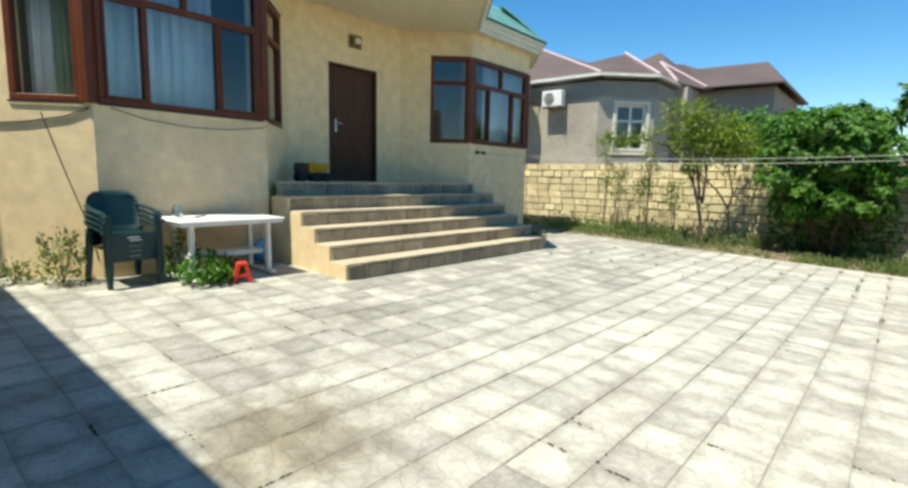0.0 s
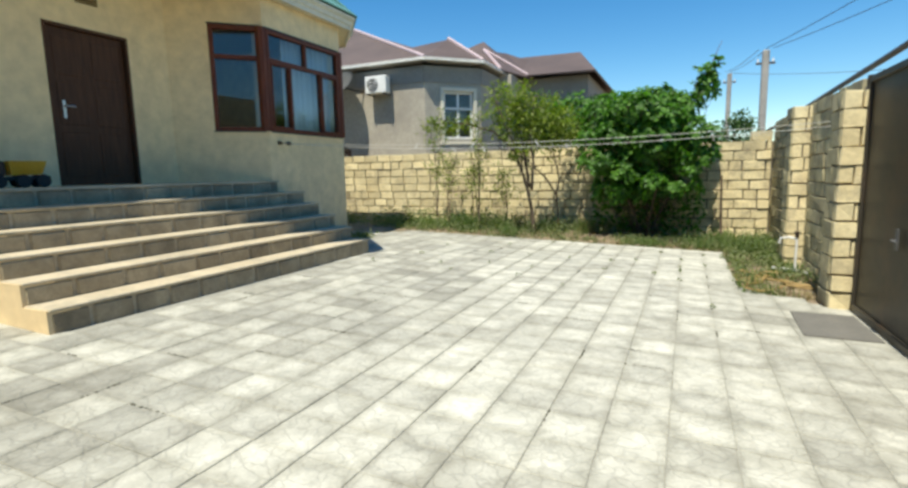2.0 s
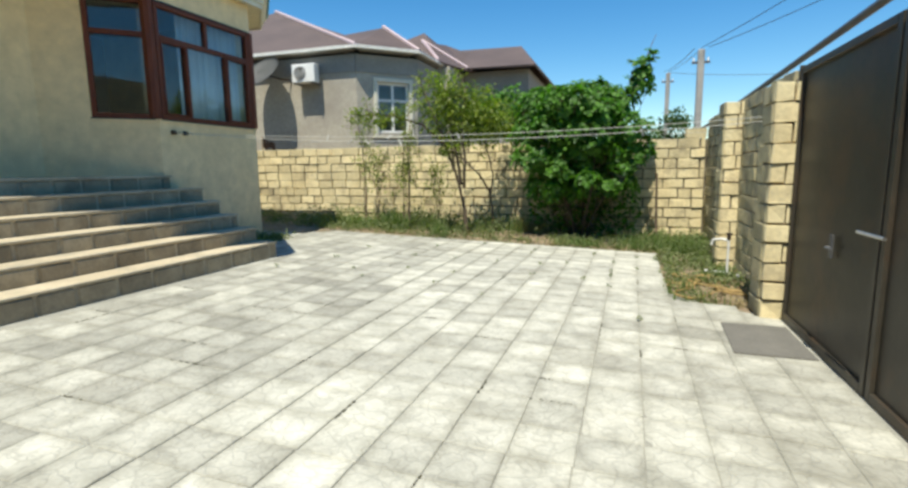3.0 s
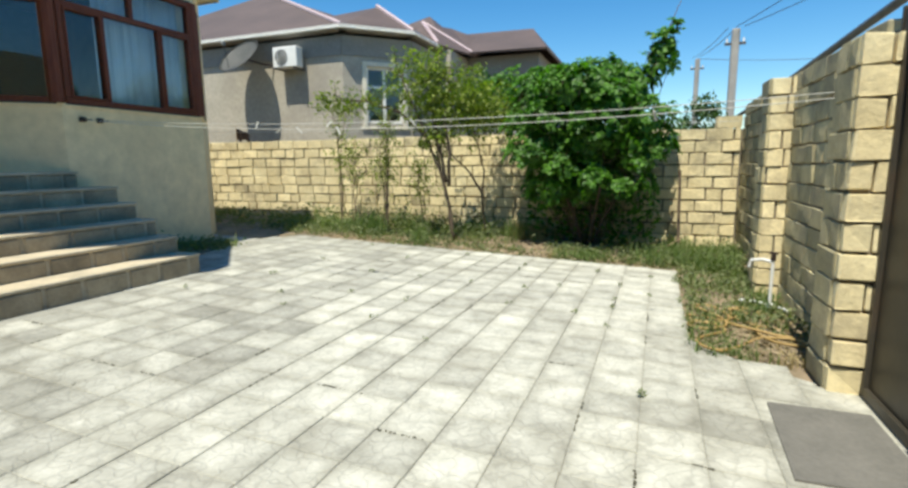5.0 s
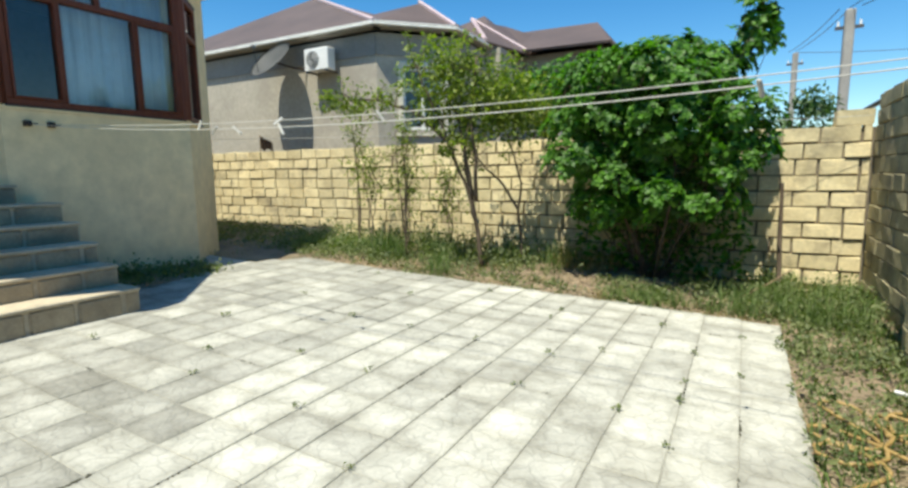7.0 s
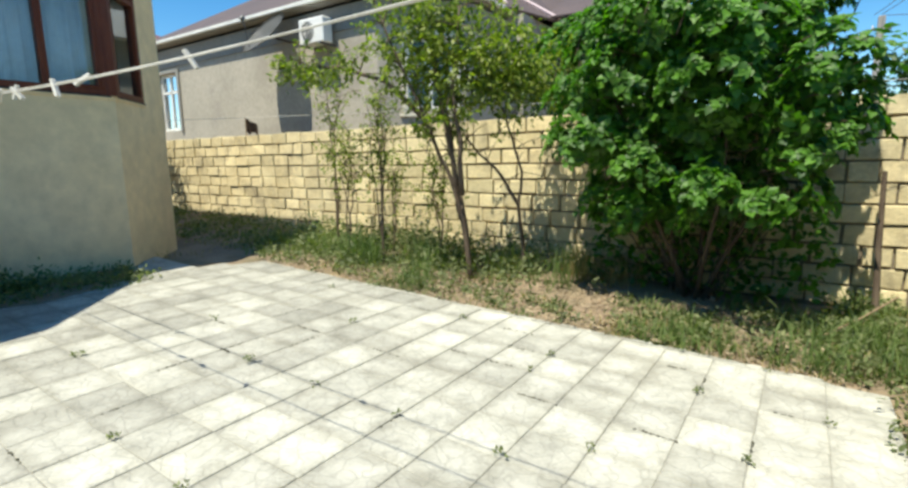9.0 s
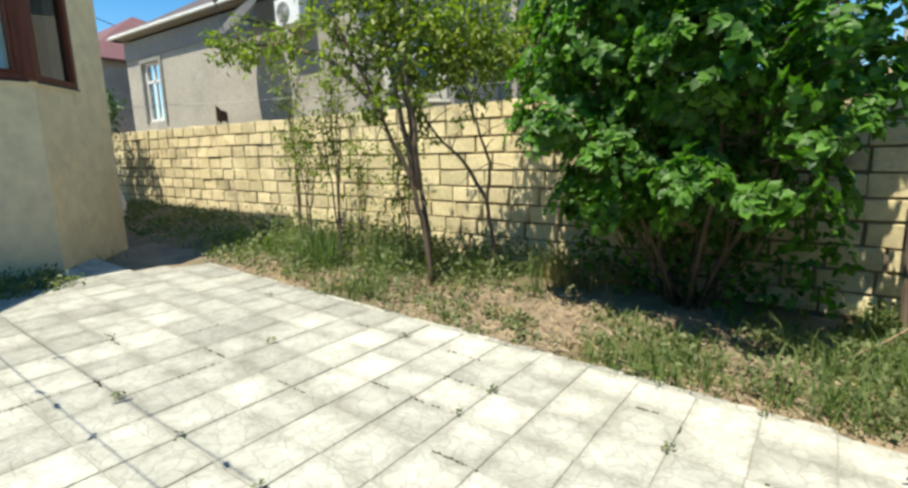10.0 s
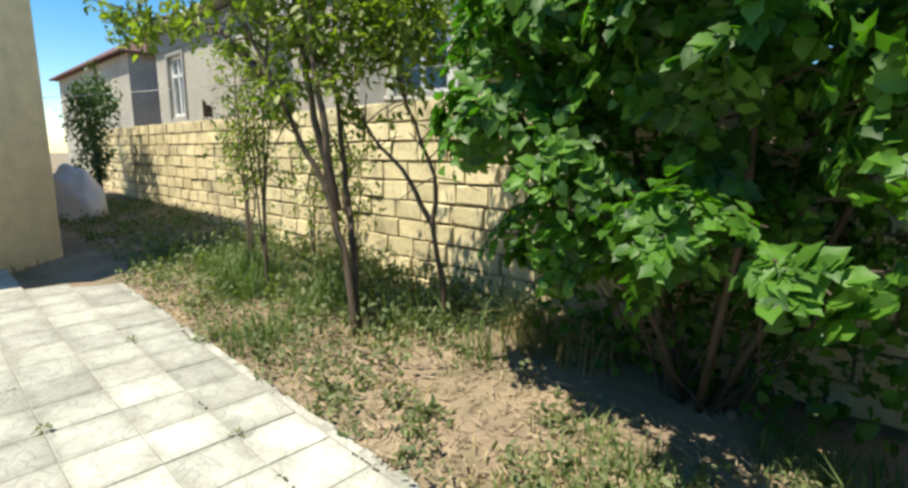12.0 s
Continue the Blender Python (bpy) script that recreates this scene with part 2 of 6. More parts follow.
M = dict(
    plaster=mk("cream_plaster", (0.78, 0.60, 0.34), (0.83, 0.66, 0.40), 0.4, 0.9, 0.08, 70, stain=(0.64, 0.49, 0.29), stain_scale=0.45, stain_amount=0.25, bump_dist=0.0015),
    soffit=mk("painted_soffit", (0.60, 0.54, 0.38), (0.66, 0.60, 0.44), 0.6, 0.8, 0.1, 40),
    cornice=mk("pale_cornice_paint", (0.62, 0.62, 0.53), (0.72, 0.71, 0.62), 1.5, 0.7, 0.15, 30, stain=(0.45, 0.43, 0.36), stain_amount=0.2),
    roof_green=mk("green_roof_tile", (0.10, 0.26, 0.23), (0.16, 0.36, 0.32), 4, 0.55, 0.2, 50, island=0.15),
    step=mk("concrete_step", (0.36, 0.305, 0.21), (0.47, 0.40, 0.28), 1.8, 0.9, 0.5, 40, stain=(0.25, 0.22, 0.16), stain_scale=1.6, stain_amount=0.35, island=0.1, rand=0.08),
    # worn riser stone, darkened partly for the shade on the upper steps
    riser=mk("weathered_shaded_riser_stone", (0.32, 0.255, 0.16), (0.46, 0.375, 0.245), 2.6, 0.92, 0.8, 34, stain=(0.20, 0.165, 0.11), stain_scale=2.2, stain_amount=0.45, island=0.1, rand=0.18, bump_dist=0.01),
    paving=paving_mat(),
    bed=mk("joint_sand", (0.25, 0.245, 0.21), (0.36, 0.35, 0.30), 5, 0.95, 0.4, 80),
    block=mk("shell_limestone", (0.67, 0.555, 0.32), (0.80, 0.69, 0.425), 1.3, 0.95, 0.7, 38, rand=0.10, island=0.08, stain=(0.34, 0.28, 0.18), stain_scale=1.8, stain_amount=0.3, bump_dist=0.01),
    # weathered stone, darkened further for faces turned away from the sun
    block_old_shaded=mk("weathered_shaded_limestone", (0.40, 0.345, 0.195), (0.57, 0.49, 0.285), 3.5, 0.95, 0.9, 30, rand=0.2, island=0.10, stain=(0.19, 0.175, 0.13), stain_scale=1.6, stain_amount=0.6, bump_dist=0.012),
    mortar=mk("rough_mortar", (0.17, 0.14, 0.10), (0.26, 0.22, 0.155), 6, 0.95, 0.8, 40, bump_dist=0.01),
    soil=mk("dry_soil", (0.20, 0.148, 0.098), (0.36, 0.27, 0.18), 1.6, 0.97, 0.8, 22, stain=(0.14, 0.13, 0.07), stain_scale=1.3, stain_amount=0.4, bump_dist=0.02),
    frame=mk("brown_wood_frame", (0.105, 0.026, 0.011), (0.16, 0.042, 0.017), 6, 0.45, 0.15, 80, spec=0.28, stretch=(4, 4, 0.6)),
    frame_dark=mk("dark_edge_strip", (0.025, 0.022, 0.022), (0.04, 0.035, 0.03), 6, 0.5, 0.1, 80),
    door=mk("dark_brown_door", (0.062, 0.026, 0.013), (0.095, 0.042, 0.021), 5, 0.55, 0.2, 60, spec=0.25, stretch=(5, 5, 0.5)),
    steel=mk("brushed_steel", (0.55, 0.55, 0.53), (0.65, 0.64, 0.62), 8, 0.35, 0.1, 90, metal=0.9),
    glass=glass_mat(),
    curtain=mk("sheer_curtain", (0.66, 0.70, 0.70), (0.78, 0.80, 0.78), 2, 0.9, 0.3, 90),
    curtain_green=mk("green_drape", (0.10, 0.19, 0.13), (0.22, 0.31, 0.22), 2, 0.9, 0.3, 90),
    room=mk("room_wall_paint", (0.30, 0.28, 0.24), (0.36, 0.33, 0.28), 1, 0.9, 0.1, 50),
    gate=mk("brown_sheet_steel", (0.036, 0.032, 0.024), (0.064, 0.056, 0.042), 0.9, 0.48, 0.15, 25, metal=0.15, spec=0.35, stain=(0.10, 0.06, 0.035), stain_scale=1.0, stain_amount=0.35),
    concrete=mk("grey_concrete", (0.28, 0.27, 0.25), (0.38, 0.36, 0.33), 2.5, 0.9, 0.4, 50),
    cement=mk("grey_cement_render", (0.36, 0.33, 0.27), (0.45, 0.41, 0.34), 0.7, 0.92, 0.5, 28, stain=(0.29, 0.26, 0.22), stain_scale=0.6, stain_amount=0.35),
    # dark cement, also the painted shadow below the neighbour's roof edge
    cement_and_shadow=mk("dark_cement_and_shadow", (0.24, 0.23, 0.21), (0.30, 0.29, 0.26), 1.2, 0.92, 0.3, 28),
    roof_brown=mk("brown_metal_roof", (0.090, 0.064, 0.055), (0.122, 0.086, 0.074), 0.9, 0.6, 0.25, 18),
    roof_red=mk("red_metal_roof", (0.15, 0.065, 0.058), (0.20, 0.09, 0.08), 0.9, 0.6, 0.2, 18),
    ridge=mk("pink_ridge_cap", (0.44, 0.33, 0.34), (0.54, 0.42, 0.43), 2, 0.6, 0.1, 30),
    white=mk("white_plastic", (0.74, 0.74, 0.71), (0.82, 0.81, 0.78), 3, 0.4, 0.05, 60),
    white_frame=mk("white_window_frame", (0.70, 0.70, 0.66), (0.80, 0.79, 0.74), 3, 0.5, 0.05, 60),
    cream_trim=mk("cream_window_trim", (0.62, 0.58, 0.46), (0.72, 0.67, 0.54), 3, 0.7, 0.2, 60),
    green_plastic=mk("dark_green_plastic", (0.006, 0.032, 0.037), (0.011, 0.048, 0.052), 3, 0.38, 0.05, 60),
    red=mk("red_plastic", (0.62, 0.035, 0.02), (0.7, 0.05, 0.03), 4, 0.4, 0.05, 60),
    blue=mk("blue_plastic", (0.02, 0.20, 0.55), (0.03, 0.27, 0.64), 4, 0.45, 0.05, 60),
    yellow=mk("yellow_plastic", (0.72, 0.45, 0.03), (0.80, 0.53, 0.05), 4, 0.4, 0.05, 60),
    black=mk("black_rubber", (0.012, 0.012, 0.012), (0.022, 0.022, 0.022), 8, 0.7, 0.2, 60),
    brown_dark=mk("dark_brown_leather", (0.03, 0.018, 0.014), (0.05, 0.03, 0.02), 8, 0.6, 0.2, 60),
    hose=mk("yellow_hose", (0.30, 0.195, 0.065), (0.43, 0.29, 0.11), 5, 0.6, 0.1, 60),
    straw=mk("dry_straw", (0.26, 0.20, 0.125), (0.43, 0.345, 0.225), 5, 0.9, 0.2, 60, island=0.25),
    brass=mk("aged_brass", (0.22, 0.15, 0.07), (0.30, 0.21, 0.10), 12, 0.45, 0.1, 60, metal=0.6),
    moss=mk("dark_joint_moss", (0.035, 0.035, 0.02), (0.07, 0.065, 0.04), 20, 0.95, 0.3, 60),
    slab=mk("worn_dark_slab", (0.13, 0.125, 0.11), (0.18, 0.17, 0.15), 2.5, 0.9, 0.3, 50),
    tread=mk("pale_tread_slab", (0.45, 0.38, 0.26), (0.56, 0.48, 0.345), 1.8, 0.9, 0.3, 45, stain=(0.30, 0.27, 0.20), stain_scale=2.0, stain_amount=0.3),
    pipe=mk("painted_steel_pipe", (0.06, 0.06, 0.065), (0.10, 0.10, 0.10), 6, 0.5, 0.2, 50),
    wire=mk("weathered_wire", (0.05, 0.05, 0.055), (0.08, 0.08, 0.08), 6, 0.6, 0.0, 50),
    line=mk("pale_clothes_line", (0.50, 0.48, 0.42), (0.62, 0.60, 0.54), 6, 0.7, 0.0, 50),
    bark=mk("grey_brown_bark", (0.085, 0.06, 0.042), (0.14, 0.105, 0.072), 14, 0.9, 0.7, 60, stretch=(1, 1, 0.3), bump_dist=0.008),
    twig=mk("dry_twig", (0.22, 0.15, 0.09), (0.32, 0.23, 0.14), 14, 0.9, 0.3, 60),
    leaf=leaf_mat("broad_green_leaf", (0.024, 0.080, 0.009), (0.125, 0.285, 0.030), 0.52, 0.40),
    leaf_olive=leaf_mat("olive_leaf", (0.085, 0.125, 0.018), (0.29, 0.33, 0.055), 0.5, 0.42),
    leaf_far=leaf_mat("far_green_leaf", (0.03, 0.075, 0.02), (0.08, 0.15, 0.04), 0.5, 0.25),
    weed=leaf_mat("grey_green_weed", (0.085, 0.115, 0.045), (0.24, 0.26, 0.12), 0.65, 0.35),
    grass=leaf_mat("green_grass", (0.075, 0.13, 0.035), (0.19, 0.25, 0.08), 0.65, 0.35),
    dry_grass=leaf_mat("dry_grass", (0.27, 0.20, 0.09), (0.44, 0.35, 0.18), 0.8, 0.25),
    dish=mk("grey_dish_paint", (0.17, 0.17, 0.155), (0.23, 0.225, 0.21), 3, 0.5, 0.1, 50),
    tarp=mk("pale_grey_tarpaulin", (0.50, 0.50, 0.52), (0.60, 0.60, 0.62), 2.5, 0.5, 0.3, 12),
)


# ---- mesh helpers ----
def G(x, y):
    """Height of the yard, which falls gently from the house to the gate."""
    return -0.0365 * max(-18.0, min(x, 6.0)) - 0.004 * max(-12.0, min(y, 16.0))


def mesh_of(name, bm, material):
    me = bpy.data.meshes.new(name)
    bm.normal_update()
    bm.to_mesh(me)
    bm.free()
    for m in material if isinstance(material, (list, tuple)) else [material]:
        me.materials.append(m)
    return me


def thing(name, bm, material, label="", category="", group="", kind=""):
    return tagged(new(name, mesh_of(name, bm, material)), label, category, group, kind)


def empty(name, m, label="", category="", group="", kind=""):
    ob = new(name)
    ob.matrix_world = m
    return tagged(ob, label, category, group, kind)


def part(name, bm, material, parent, label=""):
    ob = new(name, mesh_of(name, bm, material))
    ob.parent = parent
    return tagged(ob, label)


def smooth(ob):
    for p in ob.data.polygons:
        p.use_smooth = True
    return ob


def box(bm, x0, x1, y0, y1, z0, z1, bevel=0.0, m=None):
    t = Matrix.Translation(((x0 + x1) / 2, (y0 + y1) / 2, (z0 + z1) / 2)) @ Matrix.Diagonal((abs(x1 - x0), abs(y1 - y0), abs(z1 - z0), 1))
    if m is not None:
        t = m @ t
    vs = bmesh.ops.create_cube(bm, size=1.0, matrix=t)["verts"]
    if bevel:
        es = list({e for v in vs for e in v.link_edges})
        bmesh.ops.bevel(bm, geom=es, offset=bevel, segments=1, affect="EDGES")
    return bm


def prism(bm, poly, z0, z1):
    """A closed prism over a plan polygon; z0 and z1 are heights or functions of (x, y)."""
    f0 = z0 if callable(z0) else (lambda x, y: z0)
    f1 = z1 if callable(z1) else (lambda x, y: z1)
    lo = [bm.verts.new((x, y, f0(x, y))) for x, y in poly]
    hi = [bm.verts.new((x, y, f1(x, y))) for x, y in poly]
    k = len(poly)
    bm.faces.new(hi)
    bm.faces.new(lo[::-1])
    for i in range(k):
        bm.faces.new((lo[i], lo[(i + 1) % k], hi[(i + 1) % k], hi[i]))
    bmesh.ops.recalc_face_normals(bm, faces=bm.faces[:])
    return bm


def tube(bm, pts, r0, r1=None, sides=6):
    """A tapering tube along points."""
    r1 = r0 if r1 is None else r1
    rings = []
    pts = [Vector(p) for p in pts]
    for i, p in enumerate(pts):
        d = (pts[min(i + 1, len(pts) - 1)] - pts[max(i - 1, 0)]).normalized()
        a = d.orthogonal().normalized() if i == 0 else (rings[-1][1] - d * rings[-1][1].dot(d)).normalized()
        b = d.cross(a)
        r = r0 + (r1 - r0) * i / max(1, len(pts) - 1)
        rings.append(([bm.verts.new(p + (a * math.cos(6.28318 * k / sides) + b * math.sin(6.28318 * k / sides)) * r) for k in range(sides)], a))
    for (u, _), (v, _) in zip(rings, rings[1:]):
        for k in range(sides):
            bm.faces.new((u[k], u[(k + 1) % sides], v[(k + 1) % sides], v[k]))
    bm.faces.new(rings[0][0][::-1])
    bm.faces.new(rings[-1][0])
    return bm


def sag(a, b, drop, k=14):
    a, b = Vector(a), Vector(b)
    return [a.lerp(b, i / k) - Vector((0, 0, drop * 4 * (i / k) * (1 - i / k))) for i in range(k + 1)]


def face_frame(p0, p1):
    """Origin at p0, x along the wall to p1, y outwards (to the right of the way), z up."""
    d = Vector((p1[0] - p0[0], p1[1] - p0[1], 0))
    u = d.normalized()
    n = Vector((u.y, -u.x, 0))
    m = Matrix.Identity(4)
    for r in range(3):
        m[r][0], m[r][1], m[r][2] = u[r], n[r], (0, 0, 1)[r]
    return Matrix.Translation((p0[0], p0[1], 0)) @ m, d.length


def wall_mesh(p0, p1, z0, z1, thick, holes=()):
    """A wall whose outer face runs from p0 to p1, with openings (u0, u1, z0, z1) right through it."""
    m, length = face_frame(p0, p1)
    us = sorted({0.0, length, *[h[0] for h in holes], *[h[1] for h in holes]})
    zs = sorted({z0, z1, *[h[2] for h in holes], *[h[3] for h in holes]})
    bm = bmesh.new()
    for a, b in zip(us, us[1:]):
        for c, d in zip(zs, zs[1:]):
            um, zm = (a + b) / 2, (c + d) / 2
            if any(h[0] < um < h[1] and h[2] < zm < h[3] for h in holes):
                continue
            box(bm, a, b, -thick, 0, c, d, 0, m)
    bmesh.ops.remove_doubles(bm, verts=bm.verts[:], dist=0.0005)
    bm.verts.index_update()
    seen = {}
    for f in bm.faces:
        seen.setdefault(tuple(sorted(v.index for v in f.verts)), []).append(f)
    inner = [f for fs in seen.values() if len(fs) > 1 for f in fs]
    bmesh.ops.delete(bm, geom=inner, context="FACES_ONLY")
    return bm


# ---- the house: walls, soffit, eaves, roof ----
BAY_A = [(-7.80, 0.70), (-6.92, 1.75), (-6.95, 3.82), (-8.01, 4.80)]
BAY_B = [(-8.01, 7.38), (-6.95, 8.38), (-6.95, 10.50), (-7.92, 11.53)]
SILL, HEAD, TOP = 2.22, 3.92, 4.42
W1 = (0.56, 1.27)
FACES = [
    ("wall_left", (-7.80, -3.0), BAY_A[0], ()),
    ("wall_bay_left_1", BAY_A[0], BAY_A[1], ((W1[0], W1[1], SILL, HEAD),)),
    ("wall_bay_left_2", BAY_A[1], BAY_A[2], ((0.04, 2.02, SILL, HEAD),)),
    ("wall_bay_left_3", BAY_A[2], BAY_A[3], ((0.04, 0.98, SILL, HEAD),)),
    ("wall_door", BAY_A[3], BAY_B[0], ((0.83, 1.95, 1.378, 3.505),)),
    ("wall_bay_right_1", BAY_B[0], BAY_B[1], ((0.62, 1.42, SILL, HEAD),)),
    ("wall_bay_right_2", BAY_B[1], BAY_B[2], ((0.04, 2.08, SILL, HEAD),)),
    ("wall_bay_right_3", BAY_B[2], BAY_B[3], ((0.04, 0.78, SILL, HEAD),)),
    ("wall_side", BAY_B[3], (-14.0, 11.53), ()),
    ("wall_back", (-14.0, 11.53), (-14.0, -3.0), ()),
    ("wall_south", (-14.0, -3.0), (-7.80, -3.0), ()),
]
for name, a, b, holes in FACES:
    thing(name, wall_mesh(a, b, -0.3, TOP, 0.25, holes), M["plaster"], "cream plastered house wall with faint stains", "wall", kind="structure")
# window bands stand a little forward of a thin plaster sill
for name, bay in (("trim", BAY_A), ("trim", BAY_B)):
    for a, b, s, e in zip(bay, bay[1:], (W1[0] if bay is BAY_A else 0.6, -0.01, -0.01), (-0.03, -0.03, 0.98 if bay is BAY_A else 0.8)):
        m, ln = face_frame(a, b)
        e = ln + 0.01 if e < 0 else e
        thing(name, box(bmesh.new(), max(s, 0.0), e, -0.02, 0.016, SILL - 0.05, SILL - 0.003, 0.006, m), M["plaster"], "rounded plaster sill under the windows", "sill", kind="structure")
thing("floor_1", prism(bmesh.new(), [(-13.8, -2.8), (-8.3, -2.8), (-8.3, 11.2), (-13.8, 11.2)], 1.2, 1.36), M["room"], "plain indoor floor", "floor", kind="structure")
thing("wall_inner", box(bmesh.new(), -11.6, -11.5, -2.7, 11.2, 1.37, 4.40), M["room"], "plain inner wall", "wall", kind="structure")

EAVE = [(-7.86, -3.6), (-7.86, 0.56), (-6.74, 1.68), (-6.72, 3.9), (-6.95, 4.45), (-5.40, 6.72), (-5.45, 6.95), (-6.74, 8.34), (-6.80, 10.72), (-7.72, 11.84), (-14.4, 11.84), (-14.4, -3.6)]


def inset(poly, d):
    out, k = [], len(poly)
    for i in range(k):
        p, a, b = Vector(poly[i]), Vector(poly[i - 1]), Vector(poly[(i + 1) % k])
        u, v = (p - a).normalized(), (b - p).normalized()
        n1, n2 = Vector((-u.y, u.x)), Vector((-v.y, v.x))
        n = (n1 + n2).normalized()
        out.append(tuple(p + n * d / max(0.45, n.dot(n1))))
    return out


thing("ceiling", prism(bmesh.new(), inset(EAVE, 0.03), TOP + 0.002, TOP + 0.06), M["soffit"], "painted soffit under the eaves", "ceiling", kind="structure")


def ring(bm, poly, d0, d1, z0, z1):
    a, b = inset(poly, d0), inset(poly, d1)
    for i in range(len(poly)):
        j = (i + 1) % len(poly)
        q = [bm.verts.new((*a[i], z0)), bm.verts.new((*a[j], z0)), bm.verts.new((*b[j], z1)), bm.verts.new((*b[i], z1))]
        bm.faces.new(q)
    return bm


bm = bmesh.new()
for d0, d1, z0, z1 in ((0.03, 0.0, 4.40, 4.40), (0.0, 0.0, 4.40, 4.47), (0.0, -0.04, 4.47, 4.49), (-0.04, -0.04, 4.49, 4.55), (-0.04, -0.10, 4.55, 4.59), (-0.10, -0.10, 4.59, 4.64), (-0.10, 0.1, 4.64, 4.645)):
    ring(bm, EAVE, d0, d1, z0, z1)
bmesh.ops.remove_doubles(bm, verts=bm.verts[:], dist=0.001)
bmesh.ops.recalc_face_normals(bm, faces=bm.faces[:])
thing("trim", bm, M["cornice"], "stepped pale cornice round the eaves", "cornice", kind="structure")
# roof: rows of tiles rising from the eaves to a flat deck
roof = thing("roof", prism(bmesh.new(), inset(EAVE, 0.9), 4.65, 5.42), M["roof_green"], "green tiled roof edge of the house", "roof", kind="structure")
bm = bmesh.new()
out_r = inset(EAVE, -0.13)
for i in range(len(EAVE)):
    j = (i + 1) % len(EAVE)
    p, q = Vector((*out_r[i], 0)), Vector((*out_r[j], 0))
    m, ln = face_frame(p, q)
    cnt = max(1, int(ln / 0.22))
    for r in range(5):
        for c in range(cnt):
            w = ln / cnt
            t = m @ Matrix.Translation((c * w + w / 2, -0.02 - r * 0.21, 4.665 + r * 0.165)) @ Matrix.Rotation(-0.64, 4, "X")
            box(bm, -w / 2 + 0.004, w / 2 - 0.004, -0.28, 0.03, 0, 0.03, 0, t)
part("tile_course", bm, M["roof_green"], roof)["kind"] = "stuff"


# ---- windows and door ----
def window(name, a, b, u0, u1, z0, z1, bars, transom, label, sashes=()):
    """A framed window set in the wall face a-b: posts at bars, one transom, sash frames, panes of glass."""
    m, _ = face_frame(a, b)
    w = empty(name, m, label, "window", kind="structure")
    f = 0.07
    bm = bmesh.new()
    box(bm, u0, u1, -0.10, 0.012, z0, z0 + f, 0.008)
    box(bm, u0, u1, -0.10, 0.012, z1 - f, z1, 0.008)
    box(bm, u0, u0 + f, -0.10, 0.012, z0 + f, z1 - f, 0.008)
    box(bm, u1 - f, u1, -0.10, 0.012, z0 + f, z1 - f, 0.008)
    part("window_frame", bm, M["frame"], w)
    part("edge_strip", box(box(bmesh.new(), u0 - 0.015, u1 + 0.015, -0.05, 0.02, z0 - 0.02, z0 - 0.001, 0), u0 - 0.015, u1 + 0.015, -0.05, 0.02, z1 + 0.001, z1 + 0.02, 0), M["frame_dark"], w)
    cuts = [u0 + f, *bars, u1 - f]
    part("transom", box(bmesh.new(), u0 + f, u1 - f, -0.09, 0.008, transom - 0.035, transom + 0.035, 0.006), M["frame"], w)
    for s in bars:
        part("mullion", box(bmesh.new(), s - 0.035, s + 0.035, -0.092, 0.006, z0 + f, transom - 0.035, 0.006), M["frame"], w)
    lows = list(zip(cuts, cuts[1:]))
    for k, (c, d) in enumerate(lows):
        if k in sashes:
            bm = bmesh.new()
            c2, d2 = c + 0.002, d - 0.002
            box(bm, c2, d2, -0.07, 0.02, z0 + f + 0.002, z0 + f + 0.03, 0.006)
            box(bm, c2, d2, -0.07, 0.02, transom - 0.065, transom - 0.037, 0.004)
            box(bm, c2, c2 + 0.03, -0.07, 0.02, z0 + f + 0.03, transom - 0.065, 0.004)
            box(bm, d2 - 0.03, d2, -0.07, 0.02, z0 + f + 0.03, transom - 0.065, 0.004)
            part("sash", bm, M["frame"], w)
        g = part("pane", box(bmesh.new(), c, d, -0.045, -0.039, z0 + f, transom - 0.03), M["glass"], w)
        g.visible_shadow = False
    tops = [u0 + f, (u0 + u1) / 2, u1 - f] if u1 - u0 > 1.5 else [u0 + f, u1 - f]
    for c in tops[1:-1]:
        part("mullion", box(bmesh.new(), c - 0.03, c + 0.03, -0.092, 0.006, transom + 0.035, z1 - f, 0.006), M["frame"], w)
    for c, d in zip(tops, tops[1:]):
        g = part("pane", box(bmesh.new(), c, d, -0.045, -0.039, transom + 0.03, z1 - f), M["glass"], w)
        g.visible_shadow = False
    return w


TRANS = 3.42
window("window_1", BAY_A[0], BAY_A[1], W1[0], W1[1], SILL, HEAD, (), TRANS, "brown framed bay window with green drapes behind")
window("window_2", BAY_A[1], BAY_A[2], 0.06, 2.0, SILL, HEAD, (0.56, 1.43), TRANS, "wide brown wooden bay window with sheer curtains", (0, 2))
window("window_3", BAY_A[2], BAY_A[3], 0.06, 0.98, SILL, HEAD, (), TRANS, "narrow brown side pane of the bay window")
window("window_4", BAY_B[0], BAY_B[1], 0.62, 1.40, SILL, HEAD, (), TRANS, "brown framed bay window reflecting the sky")
window("window_5", BAY_B[1], BAY_B[2], 0.06, 2.06, SILL, HEAD, (0.62, 1.48), TRANS, "wide brown wooden bay window with sheer curtains", (0, 2))
